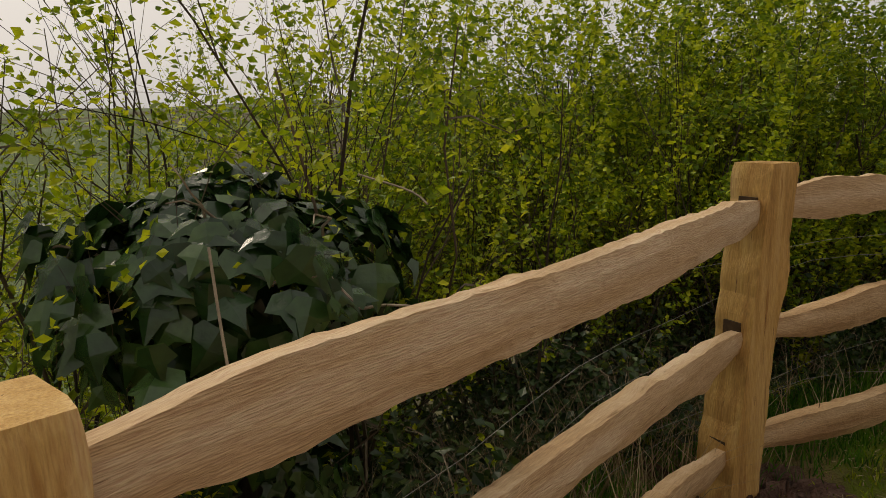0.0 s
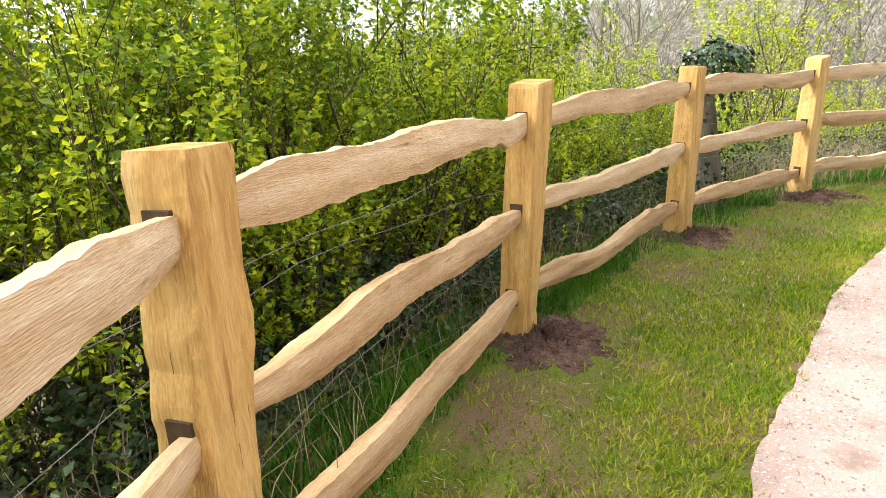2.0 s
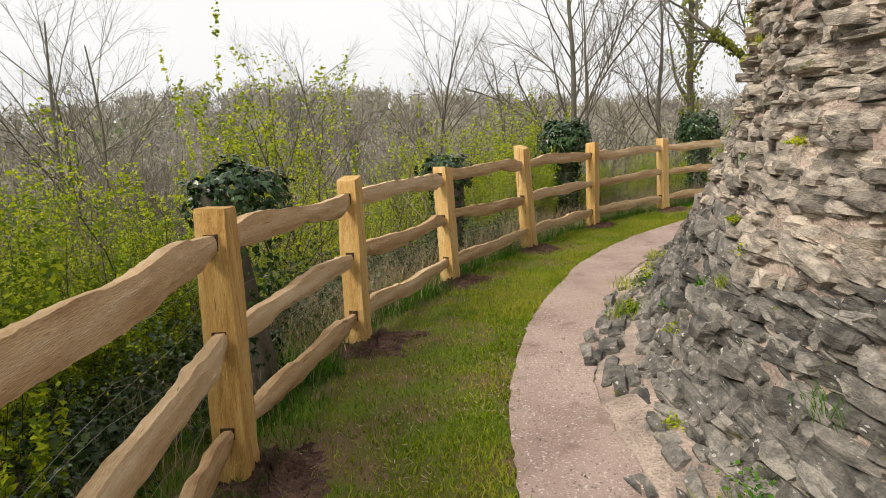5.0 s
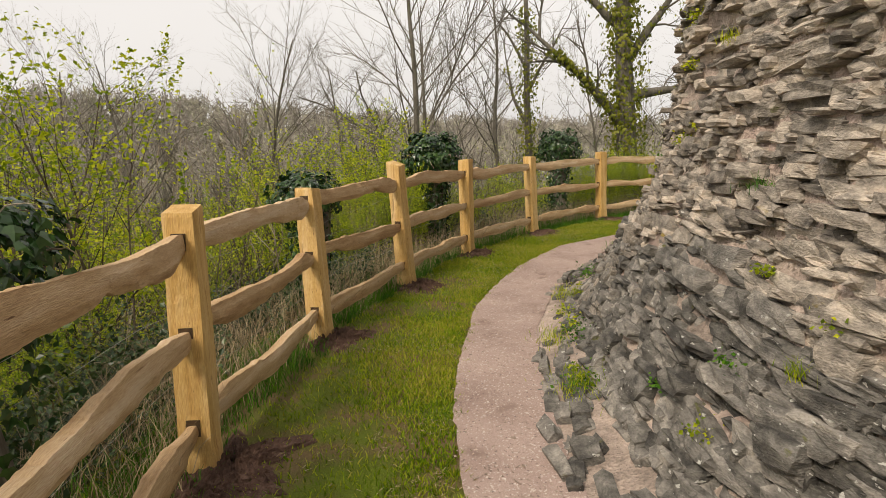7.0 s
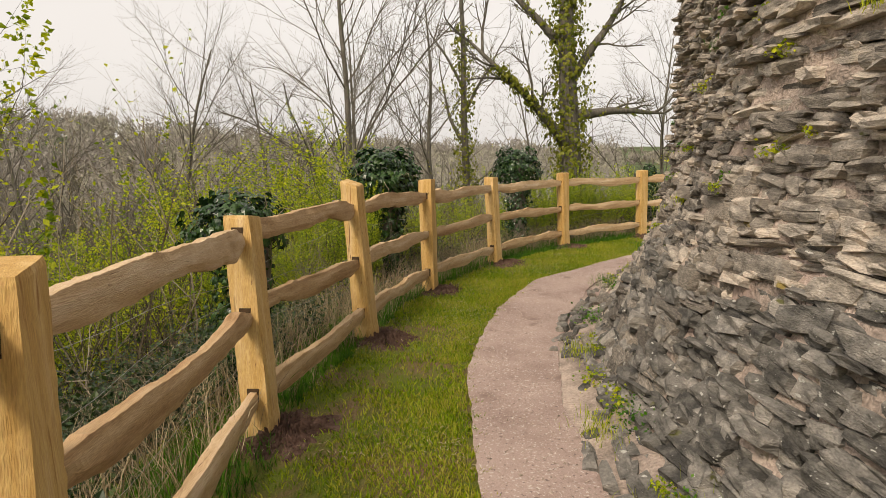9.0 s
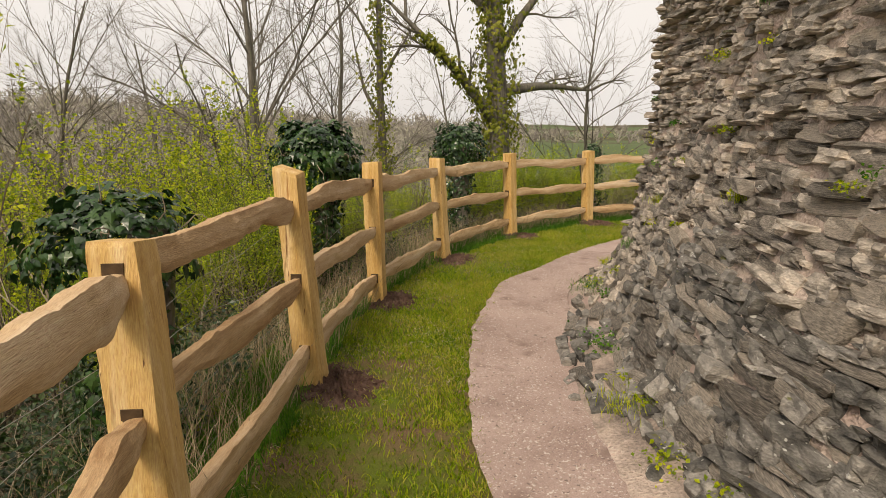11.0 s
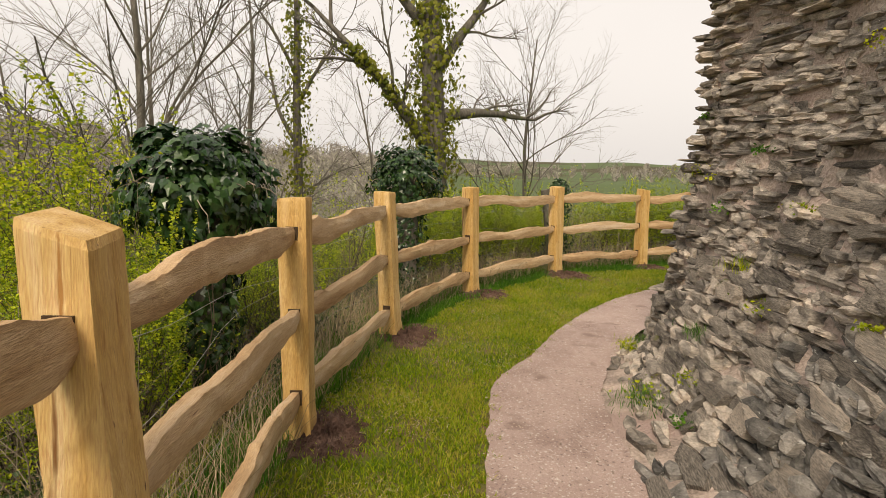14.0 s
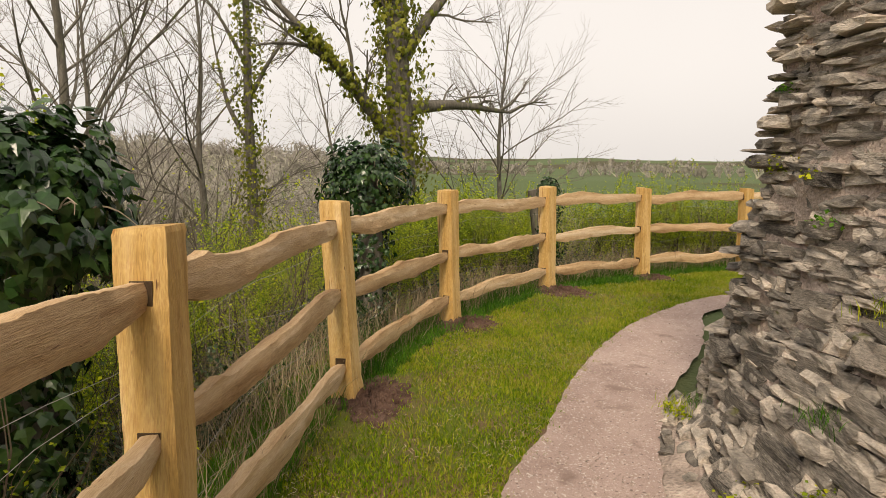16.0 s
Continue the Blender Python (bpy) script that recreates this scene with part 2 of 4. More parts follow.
def ivy_leaves(s, c, nrm, size, r):
    """Five-lobed leaves facing along nrm, points hanging down."""
    n = len(c)
    size = np.broadcast_to(np.asarray(size, float), (n,))[:, None, None]
    nrm = unit(nrm + r.normal(size=(n, 3)) * 0.35)
    down = np.array([0, 0, -1.0]) + r.normal(size=(n, 3)) * 0.45
    d = unit(down - nrm * np.sum(down * nrm, 1)[:, None])
    side = np.cross(d, nrm)
    o = IVY_OUT[None]
    ring = c[:, None] + size * (o[..., :1] * side[:, None] + o[..., 1:] * d[:, None]) - nrm[:, None] * size * (np.abs(o[..., :1]) * 0.35 + np.maximum(o[..., 1:], 0) * 0.25)
    v = np.concatenate([c[:, None], ring], 1).reshape(-1, 3)
    i = np.arange(n)[:, None] * 9
    s.add(v, np.concatenate([i + [0, 1 + k, 1 + (k + 1) % 8] for k in range(8)]))


def blades(s, c, h, w, r, lean=0.5):
    n = len(c)
    a = r.uniform(0, 2 * np.pi, n)
    side = np.stack([np.cos(a), np.sin(a), np.zeros(n)], 1) * np.reshape(w, (-1, 1)) * 0.5
    b = r.uniform(0, 2 * np.pi, n)
    off = np.stack([np.cos(b), np.sin(b), np.zeros(n)], 1) * (h * r.uniform(0.1, lean, n))[:, None]
    zz = np.zeros((n, 3))
    zz[:, 2] = h
    m = c + zz * 0.6 + off * 0.4
    t = c + zz * 0.95 + off
    v = np.stack([c - side, c + side, m + side * 0.7, m - side * 0.7, t], 1).reshape(-1, 3)
    i = np.arange(n)[:, None] * 5
    s.add(v, np.concatenate([i + [0, 1, 2], i + [0, 2, 3], i + [3, 2, 4]]))


def spline(pts, step=0.1):
    """Smooth curve through plan points, resampled at even steps."""
    p = np.asarray(pts, float)
    q = np.vstack([2 * p[0] - p[1], p, 2 * p[-1] - p[-2]])
    out = []
    for i in range(1, len(q) - 2):
        t = np.linspace(0, 1, 20, endpoint=False)[:, None]
        out.append(0.5 * (2 * q[i] + (q[i + 1] - q[i - 1]) * t + (2 * q[i - 1] - 5 * q[i] + 4 * q[i + 1] - q[i + 2]) * t ** 2 + (3 * q[i] - q[i - 1] - 3 * q[i + 1] + q[i + 2]) * t ** 3))
    c = np.vstack(out + [p[-1:]])
    s = np.r_[0, np.cumsum(np.linalg.norm(np.diff(c, axis=0), axis=1))]
    u = np.arange(0, s[-1], step)
    return np.stack([np.interp(u, s, c[:, k]) for k in range(p.shape[1])], 1)


def fbm(x, y, seed=0.0, octaves=4):
    """Cheap smooth noise on arrays, about -1 to 1."""
    z = np.zeros_like(np.asarray(x, float))
    amp, f = 0.5, 1.0
    for o in range(octaves):
        p = seed * 1.7 + o * 2.3
        z += amp * (np.sin(x * f * 1.3 + 1.7 * np.sin(y * f * 0.9 + p) + p) * np.cos(y * f * 1.1 + 1.3 * np.sin(x * f * 0.7 + 2 * p)))
        amp *= 0.55
        f *= 2.1
    return z


# ---- plan ----
POSTS = [(-2.35, -5.3), (-1.68, -3.25), (-0.895, -1.18), (0.03, 0.88), (1.63, 2.31), (3.71, 3.39), (5.65, 3.85), (7.77, 3.93), (9.75, 3.58), (11.81, 3.08),
         (13.88, 2.15), (15.67, 0.79), (17.00, -1.00), (17.50, -2.80), (17.70, -4.85), (17.4, -6.9), (16.9, -8.9)]
LEANS = [(0, 0), (0, 0), (0.02, 0.03), (0.08, 0.13), (0.10, 0.0), (0.14, 0.08), (0.11, 0.04), (0.16, 0.10), (0.11, 0.10), (0.135, 0.02),
         (0.20, 0.04), (0.12, 0.0), (0.12, -0.03), (0.12, -0.06), (-0.03, 0.06), (0, 0), (0, 0)]     # how far each head stands from its foot
PATH_L = [(-2.2, -4.6), (-0.7, -2.1), (0.55, -0.3), (1.25, 0.45), (1.79, 0.95), (2.53, 1.36), (3.41, 1.86), (4.12, 2.16), (5.1, 2.47), (6.1, 2.66), (7.0, 2.75), (7.9, 2.76), (8.8, 2.75), (9.75, 2.60),
          (10.8, 2.36), (11.5, 2.10), (12.4, 1.72), (12.9, 1.25), (13.6, 0.68), (14.5, -0.20), (15.25, -1.2), (15.85, -2.4), (16.0, -3.4), (16.0, -5.2), (15.5, -8.0)]
PATH_R = [(-1.4, -5.0), (0.1, -2.5), (1.3, -0.75), (2.0, 0.10), (2.87, 0.82), (3.5, 1.22), (4.3, 1.62), (5.1, 1.94), (5.8, 2.06), (6.8, 2.16), (7.5, 2.18), (8.1, 2.18), (8.9, 2.07), (9.5, 1.95), (10.6, 1.60),
          (11.6, 1.27), (12.2, 0.97), (12.75, 0.55), (13.3, 0.05), (14.05, -0.85), (14.7, -1.45), (15.3, -2.1), (15.4, -3.5), (15.3, -5.2), (14.7, -8.0)]
FENCE = spline(POSTS, 0.25)


def outside(x, y):
    """Signed distance from the fence line, positive on the valley side."""
    x, y = np.asarray(x, float), np.asarray(y, float)
    shp = x.shape
    P = np.stack([x.ravel(), y.ravel()], 1)
    best = np.full(len(P), 1e9)
    sgn = np.ones(len(P))
    a, b = FENCE[:-1], FENCE[1:]
    ab = b - a
    for i in range(len(a)):
        ap = P - a[i]
        t = np.clip((ap @ ab[i]) / (ab[i] @ ab[i]), 0, 1)
        d = np.hypot(ap[:, 0] - t * ab[i][0], ap[:, 1] - t * ab[i][1])
        c = ab[i][0] * ap[:, 1] - ab[i][1] * ap[:, 0]
        m = d < best
        best[m] = d[m]
        sgn[m] = np.where(c[m] >= 0, 1, -1)
    return (best * sgn).reshape(shp)


def height(x, y):
    """Ground height: level by the path, falling beyond the fence, hills far off."""
    x, y = np.asarray(x, float), np.asarray(y, float)
    s = outside(x, y)
    o = np.maximum(s - 0.7, 0)
    z = -9.0 * (1 - np.exp(-o / 16.0)) - 0.012 * np.minimum(o, 200)
    z = z + np.where(s > 0.5, 0.12 * fbm(x * 0.8, y * 0.8, 3) * np.clip((s - 0.5) / 2, 0, 1), 0)
    r = np.hypot(x - 6, y)
    a = np.degrees(np.arctan2(y, x - 6))
    wood = np.exp(-((a - 40) / 24.0) ** 2) * 4.0 + np.exp(-((a - 5) / 22.0) ** 2) * 0.8 + np.exp(-((a - 100) / 45.0) ** 2) * 0.6
    z = z + np.clip((r - 60) / 140, 0, 1) ** 1.5 * (10 + 200 * np.tan(np.radians(wood)))
    far = 0.9 + 0.5 * fbm(a / 14.0, r * 0, 5)
    z = z + np.clip((r - 500) / 700, 0, 1) ** 1.3 * (4 + 1200 * np.tan(np.radians(np.maximum(far, 0.2))))
    return z


# ---- ground sheet ----
def build_ground():
    na, rr = 320, np.r_[0.0001, np.geomspace(0.6, 30, 110), np.geomspace(31, 3500, 60)]
    a = np.arange(na) * 2 * np.pi / na
    R, A = np.meshgrid(rr, a, indexing="ij")
    x, y = 7 + R * np.cos(A), -1 + R * np.sin(A)
    v = np.stack([x, y, height(x, y) - 0.02], -1).reshape(-1, 3)
    i, j = np.meshgrid(np.arange(len(rr) - 1), np.arange(na), indexing="ij")
    f = np.stack([i * na + j, (i + 1) * na + j, (i + 1) * na + (j + 1) % na, i * na + (j + 1) % na], -1).reshape(-1, 4)
    s = Soup()
    s.add(v, f)
    tagged(part("ground", s, M_EARTH, smooth=True), "earth bank falling away to fields and wooded hills", "ground", kind="structure")


def strip(left, right, z, n_across, wob, seed):
    """Ground strip between two plan curves with the same number of points."""
    s = Soup()
    n = len(left)
    u = np.linspace(0, 1, n_across)
    g = left[:, None] * (1 - u[None, :, None]) + right[:, None] * u[None, :, None]
    if wob:
        t = np.arange(n) * 0.1
        nrm = unit(right - left)
        g[:, 0] += nrm * (fbm(t * 5, t * 3, seed) * wob + fbm(t * 19, t * 2, seed + 4) * wob * 0.5)[:, None]
        g[:, -1] += nrm * (fbm(t * 5, t * 3, seed + 9) * wob + fbm(t * 17, t * 2, seed + 6) * wob * 0.5)[:, None]
    zz = z + 0.006 * fbm(g[..., 0] * 4, g[..., 1] * 4, seed)
    v = np.concatenate([g, zz[..., None]], -1).reshape(-1, 3)
    i, j = np.meshgrid(np.arange(n - 1), np.arange(n_across - 1), indexing="ij")
    f = np.stack([i * n_across + j, (i + 1) * n_across + j, (i + 1) * n_across + j + 1, i * n_across + j + 1], -1).reshape(-1, 4)[:, ::-1]
    s.add(v, f)
    return s


def evenly(curve, n):
    s = np.r_[0, np.cumsum(np.linalg.norm(np.diff(curve, axis=0), axis=1))]
    u = np.linspace(0, s[-1], n)
    return np.stack([np.interp(u, s, curve[:, k]) for k in range(2)], 1)


NL = 420
PL, PR = evenly(spline(PATH_L, 0.05), NL), evenly(spline(PATH_R, 0.05), NL)
FL = evenly(spline(POSTS, 0.05), NL)
FT = unit(np.gradient(FL, axis=0))
FO = FL + np.stack([-FT[:, 1], FT[:, 0]], 1) * 0.55
build_ground()
tagged(part("lawn", strip(FO, (PL + PR) / 2, 0.0, 26, 0.05, 1), M_LAWN, smooth=True), "worn grass verge with bare earth patches", "grass verge", kind="structure")
tagged(part("path", strip(PL, PR, 0.022, 9, 0.02, 5), M_PATH, smooth=True), "pinkish rolled gravel footpath with ragged edges", "path", kind="structure")


# ---- ruined wall ----
FOOT = [(-0.3, -4.7), (1.2, -1.9), (2.0, -0.4), (2.75, 0.62), (3.5, 1.18), (4.3, 1.60), (5.1, 1.92), (5.9, 2.05), (6.8, 2.14), (7.5, 2.16), (8.1, 2.16), (8.9, 2.05), (9.5, 1.93), (10.6, 1.58), (11.6, 1.23),
        (12.2, 0.93), (12.72, 0.52), (13.15, 0.05), (13.2, -0.5), (12.75, -1.3), (11.9, -2.3), (10.6, -3.6), (9.0, -5.0)]
PROF_D = [-0.28, -0.12, 0.30, 0.48, 0.60, 0.74, 0.90, 1.05, 1.14, 1.20, 1.25, 1.35]
PROF_Z = [-0.10, 0.0, 0.07, 0.26, 0.48, 0.75, 1.05, 1.50, 1.90, 2.40, 3.40, 5.20]
WALL = spline(FOOT, 0.06)
WT = unit(np.gradient(WALL, axis=0))
WN = np.stack([WT[:, 1], -WT[:, 0]], 1)     # into the wall
WS = np.arange(len(WALL)) * 0.06
CORNER = WS[np.argmin(np.hypot(WALL[:, 0] - 13.15, WALL[:, 1] - 0.08))]
LOW = WS[np.argmin(np.hypot(WALL[:, 0] - 4.6, WALL[:, 1] - 1.85))]
SCALE = 1 - 0.58 * np.exp(-((WS - CORNER) / 1.0) ** 2)


def wall_point(s, z):
    """Place on the wall's face at the length s and height z, with the outward normal."""
    s, z = np.asarray(s, float), np.asarray(z, float)
    bx, by = np.interp(s, WS, WALL[:, 0]), np.interp(s, WS, WALL[:, 1])
    nx, ny = np.interp(s, WS, WN[:, 0]), np.interp(s, WS, WN[:, 1])
    ln = np.hypot(nx, ny)
    nx, ny = nx / ln, ny / ln
    k = np.interp(s, WS, SCALE)
    d = np.interp(z, PROF_Z, PROF_D) * k
    d = d + (0.07 * fbm(s * 1.6, z * 2.2, 2) + 0.045 * fbm(s * 5, z * 7, 8)) * np.clip(z * 2.5 + 0.2, 0.15, 1)
    face = np.stack([bx + nx * d, by + ny * d, z], -1)

    def smooth(q, h):
        u, v = np.interp(q, WS, WN[:, 0]), np.interp(q, WS, WN[:, 1])
        e = np.interp(h, PROF_Z, PROF_D) * np.interp(q, WS, SCALE) / np.hypot(u, v)
        return np.stack([np.interp(q, WS, WALL[:, 0]) + u * e, np.interp(q, WS, WALL[:, 1]) + v * e, h + 0 * e], -1)

    along = unit(smooth(s + 0.10, z) - smooth(s - 0.10, z))
    n = unit(np.cross(along, smooth(s, z + 0.06) - smooth(s, z - 0.06)))
    n = np.where((n[..., :1] * nx[..., None] + n[..., 1:2] * ny[..., None]) > 0, -n, n)
    return face, n, along[..., :2]


def stone_shapes(r, count):
    """Angular slab shapes: a lattice cube with worn corners and broken faces."""
    g = np.array([(x, y, z) for x in (-1, 0, 1) for y in (-1, 0, 1) for z in (-1, 0, 1) if (x, y, z) != (0, 0, 0)], float)
    key = {tuple(p.astype(int)): i for i, p in enumerate(g)}
    quads = []
    for ax in range(3):
        for sg in (-1, 1):
            for p in (-1, 0):
                for q in (-1, 0):
                    c = []
                    for dp, dq in ((0, 0), (1, 0), (1, 1), (0, 1)):
                        v = [0, 0, 0]
                        v[ax], v[(ax + 1) % 3], v[(ax + 2) % 3] = sg, p + dp, q + dq
                        c.append(key[tuple(v)])
                    quads.append(c if sg > 0 else c[::-1])
    out = []
    for _ in range(count):
        e = np.sum(np.abs(g) > 0.5, 1)
        v = g * np.where(e == 3, 0.88, np.where(e == 2, 0.96, 1.0))[:, None]
        v = v + r.normal(size=v.shape) * (0.10, 0.11, 0.07)
        v[:, 0] += 0.12 * r.normal() * v[:, 2]
        v[:, 2] *= 1 + 0.2 * r.normal() * v[:, 0] * 0.5
        out.append(0.5 * v)
    return out, np.array(quads)


def build_wall():
    wall = tagged(new("wall_ruin"), "ruined medieval wall of thin grey stones with a spreading foot", "ruined wall", kind="structure")
    s = Soup()
    zs = np.r_[-0.1, -0.01, np.arange(0.04, 5.2, 0.06)]
    S, Z = np.meshgrid(WS, zs, indexing="ij")
    p, _, _ = wall_point(S, Z)
    nz = len(zs)
    i, j = np.meshgrid(np.arange(len(WS) - 1), np.arange(nz - 1), indexing="ij")
    f = np.stack([i * nz + j, (i + 1) * nz + j, (i + 1) * nz + j + 1, i * nz + j + 1], -1).reshape(-1, 4)
    s.add(p.reshape(-1, 3), f)
    # top and back close the mass
    top = p[:, -1]
    thick = 0.10 + 1.2 * np.clip((np.abs(WS - CORNER) - 2.0) / 5.0, 0, 1)      # thin towards the broken end
    back = top + np.concatenate([WN * thick[:, None], np.zeros((len(WS), 1))], 1)
    low = back * (1, 1, 0)
    n = len(WS)
    k = np.arange(n - 1)[:, None]
    s.add(np.vstack([top, back, low]), np.concatenate([np.concatenate([k, k + 1, k + 1 + n, k + n], 1), np.concatenate([k + n, k + 1 + n, k + 1 + 2 * n, k + 2 * n], 1)]))
    part("mortar_core", s, M_MORTAR, wall, "pinkish grey crumbling mortar and rubble core", smooth=True)
    r = np.random.default_rng(11)
    shapes, quads = stone_shapes(r, 14)
    rows = []
    z = 0.02
    while z < 4.4:                      # courses on the face
        hgt = r.uniform(0.024, 0.072)
        step = hgt * 0.98 if z > 0.75 else hgt * 0.8 if z > 0.45 else hgt * (0.6 if z > 0.26 else 0.42 if z > 0.07 else 0.3)
        q = LOW - 3.2
        while q < CORNER + 1.6:
            w = r.uniform(0.06, 0.24) if r.random() < 0.82 else r.uniform(0.24, 0.46)
            zz = z + 0.035 * math.sin(q * 1.7 + z * 3) + r.normal() * 0.012
            if r.random() < (0.88 if z < 1.3 else 0.74) and zz > 0.005:
                rows.append((q + w / 2, zz, w * r.uniform(0.95, 1.12), hgt * r.uniform(0.75, 1.15), r.uniform(0.12, 0.24)))
            q += w * 0.97
        z += step
    rows = np.array(rows)
    P, N, T = wall_point(rows[:, 0], rows[:, 1])
    rest, slabs, singles = Soup(), Soup(), []
    near = (rows[:, 1] < 1.7) & (rows[:, 0] > LOW + 3.0) & (rows[:, 0] < CORNER)
    order = [i for i in np.argsort(-(rows[:, 2] * rows[:, 3])) if near[i]][:280]
    chosen = set(order)
    for i in range(len(rows)):
        w, h, dp = rows[i, 2:]
        flat = np.clip(N[i][2], 0, 1)
        t3 = unit(np.array([T[i][0], T[i][1], 0]))
        # slabs lie in beds: upright face normal, tilted back on the sloping foot
        out = unit(np.array([N[i][0], N[i][1], N[i][2] * (0.25 + 0.75 * min(1.0, flat * 1.2))]))
        upv = np.cross(out, t3)
        upv = upv if upv[2] > 0 else -upv
        roll = r.normal() * (0.035 + 0.10 * flat)
        t3, upv = t3 * math.cos(roll) + upv * math.sin(roll), upv * math.cos(roll) - t3 * math.sin(roll)
        hh = h * (1 + 1.3 * flat)
        proud = r.uniform(-0.015, 0.045) + (r.uniform(0.03, 0.09) if r.random() < 0.16 else 0) * (1 - 0.8 * flat)
        c = P[i] + out * (proud - dp * 0.5 + 0.012)
        v = shapes[r.integers(14)]
        if i in chosen:
            singles.append((v, np.array([t3 * w, out * dp, upv * hh]), c))
        else:
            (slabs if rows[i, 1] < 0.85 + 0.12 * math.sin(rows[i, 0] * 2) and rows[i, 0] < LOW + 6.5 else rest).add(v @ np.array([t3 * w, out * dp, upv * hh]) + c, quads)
    tagged(part("stonework", rest, M_STONE, wall, "bedded thin grey slate stones"), kind="stuff")
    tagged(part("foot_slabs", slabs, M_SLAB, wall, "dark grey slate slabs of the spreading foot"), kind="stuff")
    return wall, singles, quads


WALL_OB, STONES, STONE_QUADS = build_wall()


# ---- fence ----
FD = unit(np.gradient(np.array(POSTS), axis=0))
SLOTS = (1.13, 0.68, 0.23)
POST_H = [1.3, 1.3, 1.25, 1.30, 1.31, 1.30, 1.27, 1.25, 1.32, 1.34, 1.30, 1.31, 1.30, 1.28, 1.27, 1.3, 1.3]


def post_mesh(h, lean, r, burr=False):
    """A hewn post with chamfered top, swelling and chopped flats."""
    zs = np.r_[-0.05, 0.0, np.linspace(0.05, h - 0.02, 34), h]
    a, b = 0.083, 0.076
    base = np.array([(-1, -1), (-0.4, -1.03), (0.4, -1.02), (1, -1), (1.03, -0.4), (1.02, 0.4), (1, 1), (0.4, 1.03), (-0.4, 1.02), (-1, 1), (-1.03, 0.4), (-1.02, -0.4)]) * (a, b)
    ph = r.uniform(0, 6, 8)
    rings = []
    for k, z in enumerate(zs):
        sw = 1 + 0.035 * math.sin(z * 3.1 + ph[0]) + 0.015 * math.sin(z * 8 + ph[1])
        ring = base * sw * (1 + 0.018 * np.sin(z * 9 + np.arange(12)[:, None] * 1.7 + ph[2:4]) + 0.012 * r.normal(size=(12, 1)))
        if burr:        # a swollen, torn flank below the upper mortise
            ring[9:] += (-0.007 * math.sin(z * 31) * math.sin(z * 7) - 0.005 * r.random(), 0)
            ring[3:6] *= 1 + 0.16 * math.exp(-((z - 0.88) / 0.10) ** 2)
        if k == len(zs) - 1:
            ring = ring * 0.955
        if z < 0.12:
            ring = ring * 1.05
        ring = ring + np.array(lean) * z
        rings.append(np.c_[ring, np.full(12, z)])
    tilt = r.normal(size=2) * 0.10
    rings[-1][:, 2] += rings[-1][:, :2] @ tilt
    rings[-2][:, 2] += rings[-2][:, :2] @ tilt
    s = Soup()
    n = len(zs)
    i, j = np.meshgrid(np.arange(n - 1), np.arange(12), indexing="ij")
    s.add(np.vstack(rings), np.stack([i * 12 + j, i * 12 + (j + 1) % 12, (i + 1) * 12 + (j + 1) % 12, (i + 1) * 12 + j], -1).reshape(-1, 4))
    c = rings[-1].mean(0) + (0, 0, 0.004)
    s.add(np.vstack([rings[-1], c]), [[k, (k + 1) % 12, 12] for k in range(12)])
    return s


def rail_mesh(length, level, r, calm=1.0):
    """A cleft rail with wavy edges, narrowing to tenons at its ends. Runs along x."""
    n = 84
    x = np.linspace(0, length, n)
    u = x / length
    ph = r.uniform(0, 6.3, 10)
    amp = r.uniform(0.35, 0.8) * calm
    env = np.clip(np.minimum(u, 1 - u) * 7, 0, 1) ** 0.8
    mid = env * amp * (0.026 * np.sin(u * 5.2 + ph[0]) + 0.014 * np.sin(u * 10.5 + ph[1]))
    h = (0.060 + 0.014 * (level == 0)) + env * (0.066 + 0.016 * calm * np.sin(u * 6.5 + ph[3]))

    def torn(a):        # an uneven cleft edge: slow swells, knot shoulders and split fibres
        e = calm * (0.009 * np.sin(u * 13 + ph[4 + a]) + 0.003 * np.sin(u * 29 + 2 * np.sin(u * 7 + ph[6 + a]))) + 0.0016 * r.normal(size=n)
        for _ in range(r.integers(1, 4)):
            c = r.uniform(0.15, 0.85)
            e += calm * r.uniform(-0.012, 0.018) * np.exp(-((u - c) / r.uniform(0.012, 0.035)) ** 2)
        return env * e

    top, bot = mid + 0.5 * h + torn(0), mid - 0.5 * h + torn(2)
    th = 0.026 + env * (0.010 + 0.006 * np.sin(u * 9 + ph[2]))
    bow = env * 0.022 * np.sin(u * 3.3 + ph[5])
    prof = np.array([(-0.75, 1.0), (0.0, 1.0), (0.55, 0.97), (0.86, 0.84), (0.98, 0.45), (1.0, 0.1), (1.03, -0.3), (1.0, -0.65), (0.9, -0.93), (0.3, -1.0), (-0.8, -0.96), (-1.0, -0.4), (-0.97, 0.4)])
    m = len(prof)
    rough = r.normal(size=(n, m)) * 0.10
    for _ in range(3):
        rough[1:-1] = (rough[:-2] + 2 * rough[1:-1] + rough[2:]) / 4
    ys = bow[:, None] + th[:, None] * prof[None, :, 0] * (1 + rough * 1.5)
    zs = (0.5 * (top + bot))[:, None] + 0.5 * (top - bot)[:, None] * prof[None, :, 1] * (1 + rough * 0.4)
    v = np.stack([np.repeat(x[:, None], m, 1), ys, zs], -1).reshape(-1, 3)
    i, j = np.meshgrid(np.arange(n - 1), np.arange(m), indexing="ij")
    f = np.stack([i * m + j, i * m + (j + 1) % m, (i + 1) * m + (j + 1) % m, (i + 1) * m + j], -1).reshape(-1, 4)
    s = Soup()
    s.add(v, f[:, ::-1])
    s.add(v[:m], [list(range(m))])
    s.add(v[-m:], [list(range(m))[::-1]])
    return s


